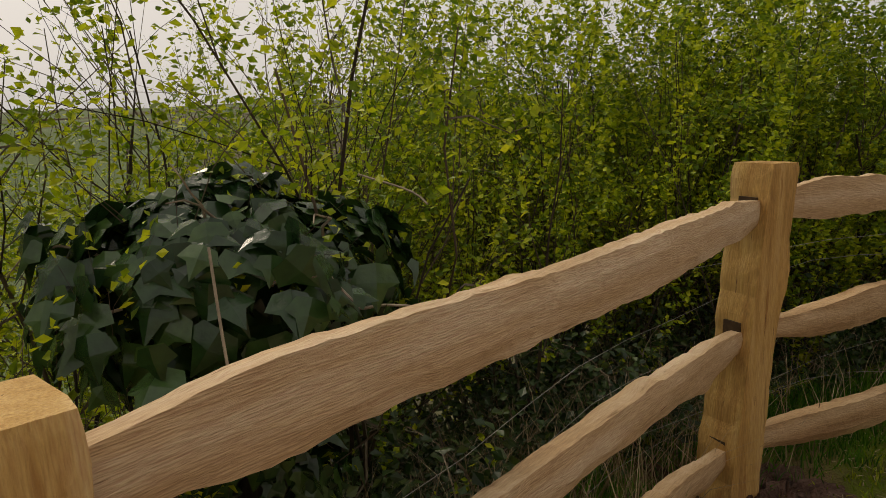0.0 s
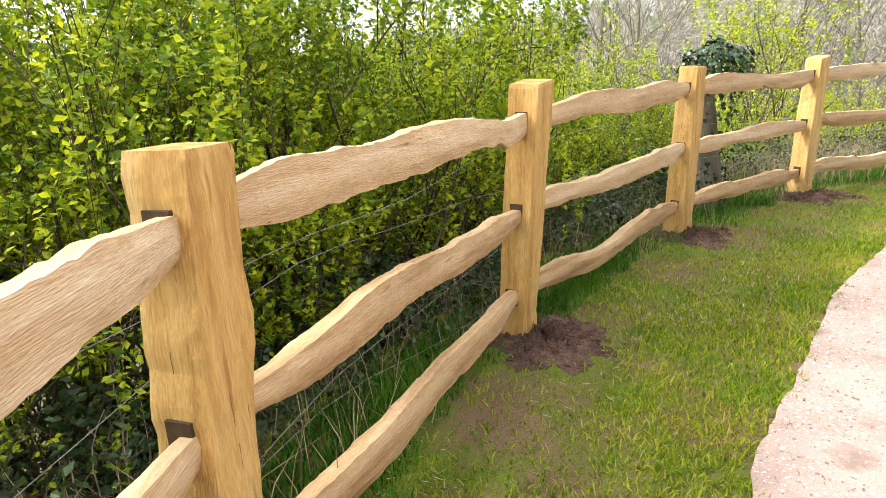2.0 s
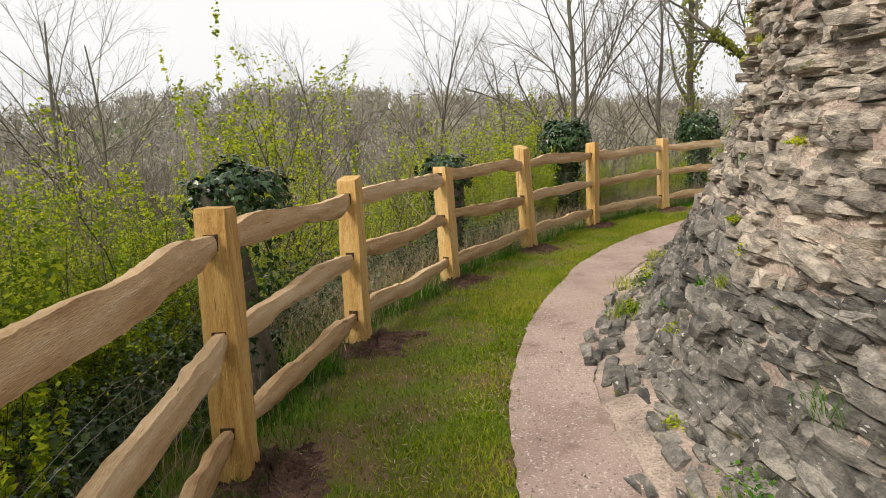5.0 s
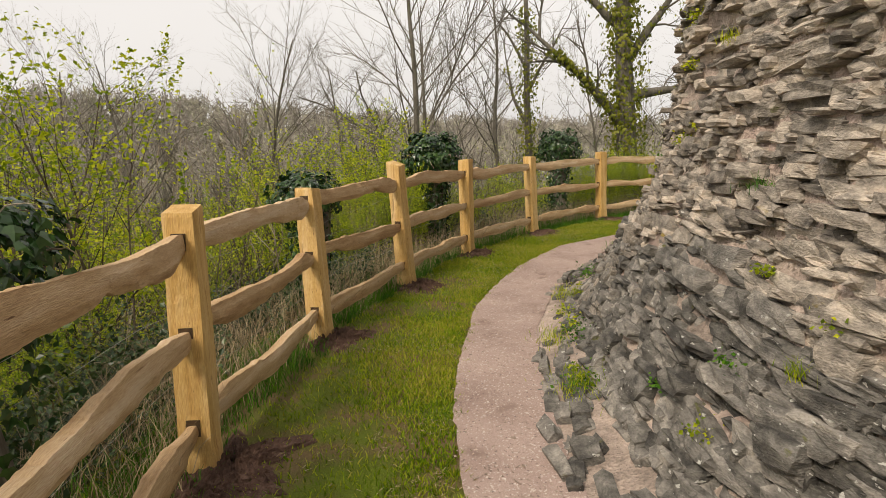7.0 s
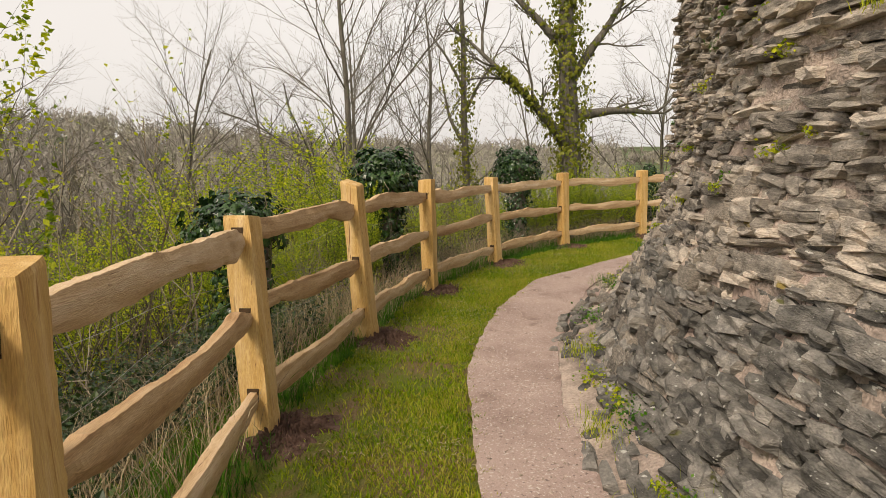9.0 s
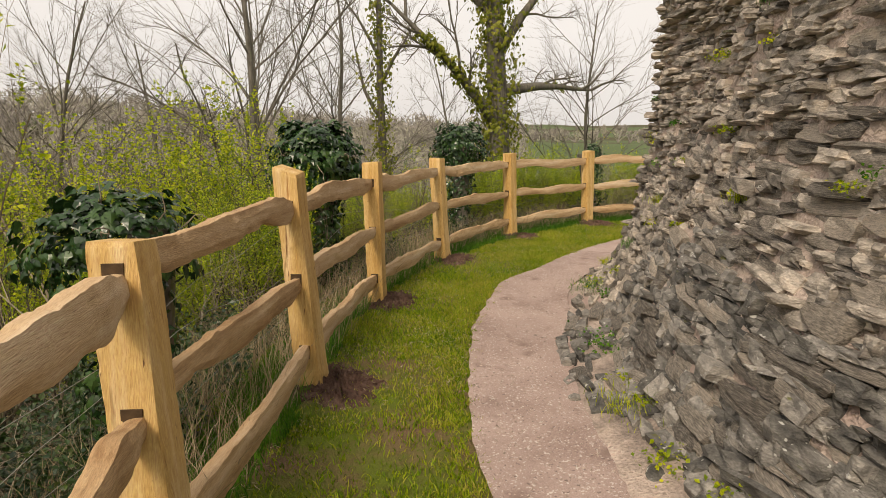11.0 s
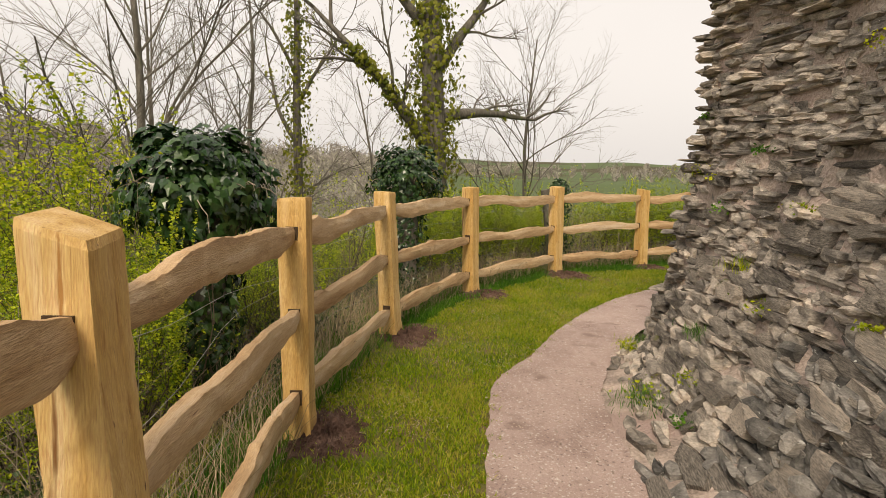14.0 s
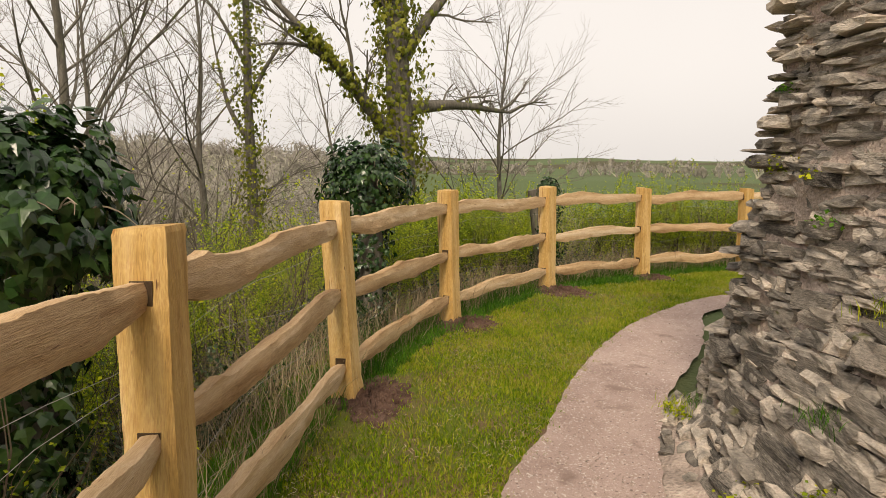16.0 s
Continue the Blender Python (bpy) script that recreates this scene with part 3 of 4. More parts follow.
def build_fence():
    fence = tagged(new("post_and_rail_fence"), "new pale cleft oak fence with three wavy rails", "fence")
    r = np.random.default_rng(21)
    for k, (x, y) in enumerate(POSTS):
        d = FD[k]
        ang = math.atan2(d[1], d[0]) + r.normal() * 0.05
        o = np.array([-d[1], d[0]]) * 0.035
        ca, sa = math.cos(ang), math.sin(ang)
        lx, ly = LEANS[k][0] / 1.3, LEANS[k][1] / 1.3
        lean = (lx * ca + ly * sa, ly * ca - lx * sa)
        p = part("post", post_mesh(POST_H[k], lean, r, k in (2, 3)), M_POST, fence, smooth=False)
        p.matrix_local = pose(x + o[0], y + o[1], 0, 0, 0, math.degrees(ang))
        for sl in SLOTS:
            for sg in (-1, 1):
                q = Soup()
                rect = ((-0.033, -0.034), (0.033, -0.034), (0.033, 0.050), (-0.033, 0.050))
                v = np.array([(sg * (0.070 + 0.019 * t), yy, zz) for t in (0, 1) for yy, zz in rect])
                q.add(v, [[0, 1, 2, 3], [4, 5, 6, 7]] + [[e, (e + 1) % 4, 4 + (e + 1) % 4, 4 + e] for e in range(4)])
                ms = part("mortise", q, M_SLOT, p, "dark mortise slot")
                ms.matrix_local = pose(lean[0] * sl, lean[1] * sl, sl, 0, 0, 0)
    for k in range(len(POSTS) - 1):
        for lv, sl in enumerate(SLOTS):
            a, b = np.array(POSTS[k]) + np.array(LEANS[k]) * sl / 1.3, np.array(POSTS[k + 1]) + np.array(LEANS[k + 1]) * sl / 1.3
            d = unit(b - a)
            o = np.array([-d[1], d[0]]) * 0.04
            za, zb = sl + r.normal() * 0.012, sl + r.normal() * 0.012
            ln = np.linalg.norm(b - a) - 0.06
            ob = part("rail", rail_mesh(ln, lv, r, 0.3 if k == 2 and lv == 0 else 1.0), M_WOOD, fence, smooth=False)
            s0 = a + d * 0.03 + o
            ob.matrix_local = pose(s0[0], s0[1], za, 0, -math.degrees(math.atan2(zb - za, ln)), math.degrees(math.atan2(d[1], d[0])))


build_fence()


def build_wire():
    wf = tagged(new("wire_fence"), "slack galvanised stock wire behind the wooden fence", "wire fence")
    r = np.random.default_rng(5)
    c = spline([p for p in POSTS], 0.3)
    t = unit(np.gradient(c, axis=0))
    o = np.stack([-t[:, 1], t[:, 0]], 1)
    u = np.arange(len(c))
    for h in (0.14, 0.34, 0.52, 0.72, 0.92):
        s = Soup()
        off = 0.24 + 0.05 * np.sin(u * 0.31 + h * 9)
        p = np.c_[c + o * off[:, None], h + 0.05 * np.sin(u * 0.47 + h * 20) + 0.02 * np.sin(u * 1.3 + h)]
        tube(s, p, 0.0011, 4)
        part("wire", s, M_WIRE, wf)


build_wire()


# ---- plants ----
def stem_curve(r, base, direction, length, n=7, wander=0.12, droop=0.0):
    d = unit(np.asarray(direction, float))
    pts = [np.asarray(base, float)]
    st = length / (n - 1)
    for k in range(n - 1):
        d = unit(d + r.normal(size=3) * wander + (0, 0, -droop * k / n))
        pts.append(pts[-1] + d * st)
    return np.array(pts)


def branching(s, r, base, direction, length, radius, depth, kids, tips, wander=0.13, spread=0.75, k=4, lift=0.15, droop=0.0, first=0.3):
    """A limb with its side limbs, down to twigs; the outer points are gathered in tips."""
    n = 8 if depth >= 2 else 5
    p = stem_curve(r, base, direction, length, n, wander, droop)
    rad = radius * np.linspace(1, 0.32 if depth else 0.45, n)
    tube(s, p, rad, k if depth >= 2 else 3)
    if depth <= 1:
        tips.append(p[n // 2:])
    if depth == 0:
        return
    for c in range(kids[0]):
        u = first + (0.98 - first) * (c + r.random()) / kids[0]
        i = min(int(u * (n - 1)), n - 2)
        q = p[i] + (p[i + 1] - p[i]) * (u * (n - 1) - i)
        d = unit(p[i + 1] - p[i])
        side = unit(np.cross(d, r.normal(size=3)))
        branching(s, r, q, d + side * spread * r.uniform(0.7, 1.3) + (0, 0, lift), length * r.uniform(0.38, 0.62) * (1.15 - 0.5 * u), rad[i] * 0.6,
                  depth - 1, kids[1:], tips, wander, spread, k, lift, droop, 0.15)


def cluster(points, per, spread, r):
    p = np.concatenate(points)
    c = np.repeat(p, per, 0)
    return c + r.normal(size=c.shape) * spread


def gather(v, r0):
    """Draws far-reaching twigs in towards the shrub's middle."""
    v = v.copy()
    q = np.hypot(v[:, 0], v[:, 1]) + 1e-9
    f = np.where(q > r0, (r0 + (q - r0) * 0.22) / q, 1.0)
    v[:, :2] *= f[:, None]
    return v


def shrub_kind(r, stems, h, leaf_n, leaf, leafmat, twigmat, radius=0.5, thick=0.008, upright=0.35, kids=(7, 3), wander=0.13, blossom=0):
    """Meshes of one shrub: twigs and leaves."""
    s, tips = Soup(), []
    for _ in range(stems):
        a, q = r.uniform(0, 6.28), radius * math.sqrt(r.random())
        b = (math.cos(a) * q, math.sin(a) * q, -0.15)
        branching(s, r, b, (math.cos(a) * upright + r.normal() * 0.12, math.sin(a) * upright + r.normal() * 0.12, 1), h * r.uniform(0.6, 1.05), thick * r.uniform(0.6, 1.4), len(kids), list(kids), tips,
                  wander, 0.8, 4, 0.1)
    s.v = [gather(v, radius + 0.35) for v in s.v]
    twig = s.mesh("branchwork", twigmat)
    lf = None
    if leaf_n:
        c = cluster(tips, 1, 0.0, r)
        c = c[r.integers(0, len(c), leaf_n)] + r.normal(size=(leaf_n, 3)) * leaf * 0.9
        t = Soup()
        c = gather(c, radius + 0.35)
        leaves(t, c, leaf * r.uniform(0.55, 1.3, leaf_n), r)
        lf = t.mesh("leaves", leafmat)
    return twig, lf


def bramble_kind(r, canes, reach, leaf_n, leaf):
    """Arching bramble canes with broad leaves: a low tangle."""
    s, pts = Soup(), []
    for _ in range(canes):
        a = r.uniform(0, 6.28)
        p = stem_curve(r, (r.normal() * 0.35, r.normal() * 0.35, -0.1), (math.cos(a), math.sin(a), r.uniform(0.6, 2.0)), reach * r.uniform(0.6, 1.3), 9, 0.14, 0.5)
        tube(s, p, np.linspace(0.005, 0.002, 9), 3)
        pts.append(p[2:])
    c = np.concatenate(pts)
    c = c[r.integers(0, len(c), leaf_n)] + r.normal(size=(leaf_n, 3)) * 0.10
    c[:, 2] = np.maximum(c[:, 2], 0.0)
    t = Soup()
    s.v = [gather(v, 0.55) for v in s.v]
    leaves(t, gather(c, 0.55), leaf * r.uniform(0.6, 1.3, leaf_n), r, 0.75, 0.8)
    return s.mesh("canes", M_STEM if r.random() < 0.4 else M_TWIG), t.mesh("leaves", M_BRAMBLE)


def plant(name, meshes, x, y, size, turn, label, category, group="", kind="", sink=0.0, names=("branchwork", "foliage")):
    ob = new(name)
    for nm, me in zip(names, meshes):
        if me:
            c = new(nm, me)
            c.parent = ob
    z = float(height(np.array([x]), np.array([y]))[0])
    ob.matrix_world = pose(x, y, z - sink, 0, 0, turn) @ Matrix.Diagonal((size, size, size * 1.0, 1))
    return tagged(ob, label, category, group, kind)


def beside(t, off):
    """Plan place at the run t (in posts) along the fence and off metres beyond it."""
    i = int(np.clip(t, 0, len(POSTS) - 1.001))
    a, b = np.array(POSTS[i]), np.array(POSTS[i + 1])
    d = unit(b - a)
    d2 = FD[i] * (1 - (t - i)) + FD[i + 1] * (t - i)
    return a + (b - a) * (t - i) + np.array([-d2[1], d2[0]]) * off


R3 = np.random.default_rng(33)
HAW = [shrub_kind(R3, 15, 2.5, 13000, 0.034, M_LEAFG, M_TWIG, 0.45, 0.011) for _ in range(3)]
HAWTHIN = [shrub_kind(R3, 12, 2.7, 4200, 0.026, M_LEAF, M_TWIG, 0.5, 0.010, wander=0.17) for _ in range(2)]
SCRUB = [shrub_kind(R3, 16, 2.6, 800, 0.034, M_LEAF, M_TWIG if _ == 1 else M_STEM, 0.8, 0.008, 0.22, (6, 2)) for _ in range(3)]
SAPLING = [shrub_kind(R3, 8, 3.0, 4600, 0.044, M_LEAF, M_TWIG, 0.4, 0.012, 0.18, (8, 2)) for _ in range(2)]
BRAM = [bramble_kind(R3, 26, 0.95, 1500, 0.05) for _ in range(3)]
DEAD = [(shrub_kind(R3, 46, 0.9, 0, 0, None, M_STEM, 0.6, 0.004, 0.9, (3, 2), 0.25)[0], None) for _ in range(2)]

rs = np.random.default_rng(44)
# green hawthorn hedge where the walk begins
for t in np.arange(0.6, 5.6, 0.19):
    for off in (1.45, 2.3, 3.3):
        x, y = beside(t + rs.uniform(-0.1, 0.1), off + 0.15 + rs.uniform(-0.1, 0.3))
        thin = t < 3.2 and rs.random() < 0.75
        k = HAWTHIN if thin else HAW
        sz = rs.uniform(0.78, 1.0) * (1.2 if t < 3.4 else 1.42 if t < 4.5 else 1.15 if t < 4.85 else 0.75)
        if (off > 3 and rs.random() < 0.4) or (t < 3.0 and rs.random() < 0.12):
            continue
        plant("hawthorn", k[rs.integers(len(k))], x, y, sz, rs.uniform(0, 360), "hawthorn bush with fresh yellow-green spring leaves behind the fence", "bush", "hedge bushes", sink=0.05)
for t in np.arange(5.5, 6.8, 0.3):
    x, y = beside(t, 1.5 + rs.uniform(-0.1, 0.6))
    plant("hawthorn", HAW[rs.integers(3)], x, y, rs.uniform(0.45, 0.55), rs.uniform(0, 360), "low leafy hawthorn bush behind the fence", "bush", "hedge bushes")
# bramble tangle right behind the rails
for t in np.arange(1.2, 15.6, 0.17):
    for off in (0.85, 1.4):
        x, y = beside(t + rs.uniform(-0.1, 0.1), off + rs.uniform(-0.05, 0.25))
        lush = t < 8.2 or rs.random() < 0.45
        sz = rs.uniform(0.5, 0.75) * (1.3 if t < 7.2 else 1.1)
        if lush:
            plant("bramble", BRAM[rs.integers(3)], x, y, sz, rs.uniform(0, 360), "dark green bramble tangle on the bank", "bramble", "brambles", names=("branchwork", "foliage"))
        if rs.random() < (0.6 if t < 3.4 else 0.35 if t < 5.6 else 0.95):
            plant("dead_bush", DEAD[rs.integers(2)], x, y, rs.uniform(0.5, 0.85), rs.uniform(0, 360), "dry pale leafless bush on the bank", "dead bush", "dead bushes", names=("branchwork", "none"))
# bare scrub on the slope below
for _ in range(200):
    t, off = 5.2 + 9.6 * rs.random() ** 1.3, 1.8 + 15 * rs.random() ** 1.3
    x, y = beside(t, off)
    if off < 3.6 and t > 8.5:
        continue
    k = SAPLING if rs.random() < 0.5 else SCRUB
    plant("scrub", k[rs.integers(len(k))], x, y, rs.uniform(0.75, 1.15) * (1 + off * 0.035) * (0.7 if t > 11 else 1), rs.uniform(0, 360), "leggy scrub with bare stems and a few new leaves", "scrub", "scrub bushes", sink=0.1)


for _ in range(26):
    x, y = beside(rs.uniform(6.6, 10.2), rs.uniform(2.6, 9.0))
    plant("sapling", SAPLING[rs.integers(2)], x, y, rs.uniform(0.8, 1.15), rs.uniform(0, 360), "upright sapling in yellow-green spring leaf on the slope", "sapling", "saplings", sink=0.1)
for _ in range(140):
    x, y = beside(rs.uniform(8.5, 15.4), rs.uniform(1.0, 2.3))
    k = (SCRUB, DEAD, HAW)[rs.choice(3, p=(0.45, 0.3, 0.25))]
    plant("low_scrub", k[rs.integers(2)], x, y, rs.uniform(0.46, 0.70) * (1.4 if k is DEAD else 1), rs.uniform(0, 360), "low tangled scrub with fresh leaves below the fence", "scrub", "scrub bushes", sink=0.05)
for _ in range(16):
    x, y = beside(rs.uniform(11.0, 14.2), rs.uniform(3.0, 6.0))
    plant("hawthorn", HAW[rs.integers(3)], x, y, rs.uniform(0.85, 1.1), rs.uniform(0, 360), "rounded hawthorn bush in yellow-green leaf below the fence", "bush", "hedge bushes", sink=0.1)
for _ in range(16):
    x, y = beside(rs.uniform(12.0, 15.0), rs.uniform(7.0, 18.0))
    plant("hawthorn", HAW[rs.integers(3)], x, y, rs.uniform(1.2, 1.7), rs.uniform(0, 360), "rounded hawthorn bush in yellow-green leaf below the fence", "bush", "hedge bushes", sink=0.1)
for _ in range(90):
    x, y = beside(rs.uniform(9.5, 15.3), rs.uniform(1.7, 7.0))
    k = SCRUB if rs.random() < 0.45 else HAW
    plant("low_scrub", k[rs.integers(len(k))], x, y, rs.uniform(0.38, 0.62), rs.uniform(0, 360), "low tangled scrub with fresh leaves below the fence", "scrub", "scrub bushes", sink=0.1)


def tree_kind(r, h, trunk, depth=4, kids=(7, 5, 4, 3), spread=0.7, first=0.3, wander=0.09, lift=0.12, lean=0.05):
    s, tips = Soup(), []
    t = Soup()
    p = stem_curve(r, (0, 0, -0.3), (r.normal() * lean, r.normal() * lean, 1), h, 12, 0.05)
    rad = trunk * np.linspace(1, 0.16, 12)
    tube(t, p, rad, 8)
    for c in range(kids[0]):
        u = first + (0.97 - first) * (c + r.random()) / kids[0]
        i = min(int(u * 11), 10)
        a = r.uniform(0, 6.28)
        branching(s, r, p[i] + (p[i + 1] - p[i]) * (u * 11 - i), (math.cos(a) * spread, math.sin(a) * spread, r.uniform(0.45, 1.0)), h * r.uniform(0.28, 0.5) * (1.25 - 0.7 * u), rad[i] * 0.36,
                  depth - 1, list(kids[1:]), tips, wander, 0.7, 5, lift)
    return t.mesh("trunk", M_BARK, True), s.mesh("crown", M_BARK), p, tips


RT = np.random.default_rng(55)
TREES = [tree_kind(RT, 11, 0.13, 3, (20, 8, 5), 0.6, 0.25) for _ in range(3)]
FAR = [tree_kind(RT, 9, 0.11, 3, (14, 6, 4), 0.55, 0.2) for _ in range(3)]


def tree(k, x, y, size, turn, label="bare grey tree with fine leafless twigs"):
    return plant("tree", k[:2], x, y, size, turn, label, "tree", "bare trees", names=("trunk", "crown"))


for x, y, sz in ((35.0, 7.1, 1.35), (27.0, 13.0, 1.1), (25.8, 6.0, 1.35), (33.3, 3.75, 1.35), (26.8, -4.7, 0.9), (13.5, 17.5, 1.0), (29, 9.6, 1.0), (38, 16, 1.2), (22, 17, 0.95), (16, 19, 1.0), (33, -1.2, 1.0), (30, 20, 1.2), (9, 22, 1.0)):
    tree(TREES[RT.integers(3)], x, y, sz, RT.uniform(0, 360))
for _ in range(120):
    a, d = radians(RT.uniform(2, 82)), RT.uniform(34, 80)
    tree(FAR[RT.integers(3)], 6 + d * math.cos(a), 2 + d * math.sin(a), RT.uniform(0.85, 1.3), RT.uniform(0, 360), "distant bare tree on the slope")


def far_wood():
    """Woods and hedgerows on the far hills, as one mass of bare crowns."""
    r = np.random.default_rng(66)
    s = Soup()
    for _ in range(1700):
        if r.random() < 0.8:
            a, d = radians(r.uniform(-14, 72)), r.uniform(85, 235)
        else:
            a, d = radians(r.uniform(-70, 10)), r.choice([330, 480, 640, 900]) * r.uniform(0.95, 1.05)
        x, y = 6 + d * math.cos(a), d * math.sin(a)
        z = float(height(np.array([x]), np.array([y]))[0])
        h = r.uniform(5, 9)
        for _ in range(5):
            p = stem_curve(r, (x, y, z), (r.normal() * 0.4, r.normal() * 0.4, 1), h * r.uniform(0.7, 1), 4, 0.2)
            tube(s, p, np.array([0.16, 0.10, 0.07, 0.03]) * d / 110, 3)
        n = 60
        u = unit(r.normal(size=(n, 3))) * (r.random((n, 1)) ** 0.4) * (h * 0.33, h * 0.33, h * 0.36) + (x, y, z + h * 0.62)
        e = u + unit(r.normal(size=(n, 3)) + (0, 0, 0.8)) * h * 0.22
        w = unit(np.cross(e - u, r.normal(size=(n, 3)))) * 0.10 * d / 120
        i = np.arange(n)[:, None] * 3
        s.add(np.stack([u - w, u + w, e], 1).reshape(-1, 3), i + [0, 1, 2])
    tagged(part("far_woods", s, M_FARWOOD), "grey-brown bare woods on the distant hills, colour paled for haze", "woods", kind="stuff")


far_wood()


def ivy_skin(r, p, rad, n, size, ragged=0.1):
    """Leaf places and normals round a limb."""
    i = r.random(n) * (len(p) - 1.001)
    k = i.astype(int)
    f = (i - k)[:, None]
    c = p[k] * (1 - f) + p[k + 1] * f
    rr = np.interp(i, np.arange(len(p)), rad)
    a = r.uniform(0, 6.28, n)
    nrm = np.stack([np.cos(a), np.sin(a), r.normal(size=n) * 0.3], 1)
    clump = 1 + 0.6 * np.sin(i * 5.1) * np.cos(a * 3 + i * 3)
    return c + nrm * (rr * clump + np.abs(r.normal(size=n)) * ragged)[:, None], nrm


def ivy_tree(x, y, h, trunk, limbs, n, seed, label):
    r = np.random.default_rng(seed)
    ob = new("ivy_tree")
    z = float(height(np.array([x]), np.array([y]))[0])
    ob.location = (x, y, z)
    t, cr, lf, tips = Soup(), Soup(), Soup(), []
    p = stem_curve(r, (0, 0, -0.4), (0.02, 0.0, 1), h, 14, 0.035)
    rad = trunk * np.linspace(1, 0.3, 14)
    tube(t, p, rad, 9)
    c, nr = ivy_skin(r, p[:12], rad[:12] + 0.12, n, 0.1, 0.14)
    ivy_leaves(lf, c, nr, r.uniform(0.07, 0.15, n), r)
    for u, d, ln, cover in limbs:
        i = int(u * 13)
        q = stem_curve(r, p[i], d, ln, 10, 0.10)
        tube(t, q, rad[i] * np.linspace(0.62, 0.12, 10), 6)
        if cover:
            c, nr = ivy_skin(r, q[:8], np.full(8, 0.10), cover, 0.1, 0.12)
            ivy_leaves(lf, c, nr, r.uniform(0.07, 0.14, cover), r)
        for m in range(3, 10):
            branching(cr, r, q[m], unit(q[m] - q[m - 1]) + unit(r.normal(size=3)) * 0.8, ln * r.uniform(0.25, 0.45), rad[i] * 0.16, 2, [5, 4], tips, 0.12, 0.7, 4, 0.1)
    part("trunk", t, M_BARK, ob, smooth=True)
    part("crown", cr, M_BARK, ob, "bare twigs")
    part("ivy", lf, M_IVYT, ob, "yellowish-green climbing ivy")
    tagged(ob, label, "tree")


ivy_tree(23.6, -0.9, 13, 0.42, [(0.42, (-0.45, 0.75, 0.75), 4.6, 900), (0.55, (0.2, -0.7, 0.9), 4.2, 120), (0.5, (0.1, -0.9, 0.35), 3.4, 40), (0.66, (0.2, 0.7, 0.9), 3.6, 150), (0.72, (-0.3, -0.5, 0.9), 3.5, 100), (0.8, (0.2, 0.3, 1), 3.0, 0)],
         4200, 71, "large tree wrapped in yellowish-green ivy with bare limbs")
ivy_tree(29.4, 2.3, 14, 0.22, [(0.55, (0.2, 0.6, 0.9), 3.6, 60), (0.66, (-0.2, -0.6, 0.9), 3.2, 60), (0.75, (0.3, 0.5, 1), 3, 0)], 1900, 72, "slender tree clad in green ivy with bare top")


def ivy_stump(x, y, top, rx, rz, skirt, n, size, seed, label="cut tree stump capped by a dome of dark glossy ivy"):
    """An old stump under a dome of ivy, with trails hanging down its trunk."""
    r = np.random.default_rng(seed)
    ob = new("ivy_stump")
    z0 = float(height(np.array([x]), np.array([y]))[0])
    ob.location = (x, y, z0)
    t, lf, tr = Soup(), Soup(), Soup()
    h = top - z0
    tube(t, stem_curve(r, (0, 0, -0.2), (0, 0, 1), h + 0.05, 8, 0.03), np.linspace(0.15, 0.10, 8), 9, True)
    part("trunk", t, M_BARK, ob, smooth=True)
    a = unit(r.normal(size=(n, 3)))
    a[:, 2] = np.where(a[:, 2] < -0.45, -a[:, 2], a[:, 2])
    lump = 1 + 0.16 * np.sin(a[:, 0] * 5 + seed) * np.cos(a[:, 1] * 6) + 0.10 * np.sin(a[:, 2] * 9 + a[:, 0] * 7)
    c = a * lump[:, None] * (rx, rx, rz) * r.uniform(0.82, 1.04, (n, 1)) + (0, 0, h - rz)
    ivy_leaves(lf, c, a + (0, 0, 0.25), size * r.uniform(0.55, 1.25, n), r)
    m = int(n * skirt)
    if m:
        zz = r.random(m) * (h - rz * 0.6)
        aa = r.uniform(0, 6.28, m)
        rr = 0.13 + 0.5 * (rx - 0.13) * (zz / h) ** 2 + np.abs(r.normal(size=m)) * 0.05
        nr = np.stack([np.cos(aa), np.sin(aa), 0.2 + 0 * aa], 1)
        ivy_leaves(lf, np.stack([np.cos(aa) * rr, np.sin(aa) * rr, zz], 1), nr, size * r.uniform(0.5, 1.1, m), r)
    part("ivy", lf, M_IVY, ob, "dark glossy ivy leaves")
    for _ in range(14):
        b = unit(r.normal(size=3) * (1, 1, 0.3) + (0, 0, 0.5))
        tube(tr, stem_curve(r, b * (rx * 0.8, rx * 0.8, rz * 0.8) + (0, 0, h - rz), b, rx * r.uniform(0.35, 0.6), 6, 0.3, 0.5), np.linspace(0.004, 0.0015, 6), 4)
    part("trailing_stem_mass", tr, M_STEM, ob, "pale trailing stems")
    tagged(ob, label, "ivy stump", "ivy stumps")
    return ob


ivy_stump(-1.25, -0.28, 1.36, 0.40, 0.26, 1.5, 800, 0.095, 1)
ivy_stump(4.53, 3.96, 1.48, 0.30, 0.26, 0.4, 800, 0.055, 2)
ivy_stump(8.66, 4.34, 1.33, 0.34, 0.26, 0.9, 900, 0.055, 3)
ivy_stump(12.45, 3.68, 1.70, 0.46, 0.42, 0.9, 1900, 0.080, 4)
ivy_stump(15.77, 1.64, 1.76, 0.45, 0.42, 0.8, 1500, 0.065, 5)
ivy_stump(17.75, -1.35, 1.42, 0.17, 0.3, 1.2, 420, 0.06, 6, "slim stump hung with dark ivy behind the fence")


def hanging_stick(pts, name, label):
    s = Soup()
    tube(s, spline(pts, 0.03), 0.0027, 5, True)
    tagged(part(name, s, M_STEM), label, "stick")


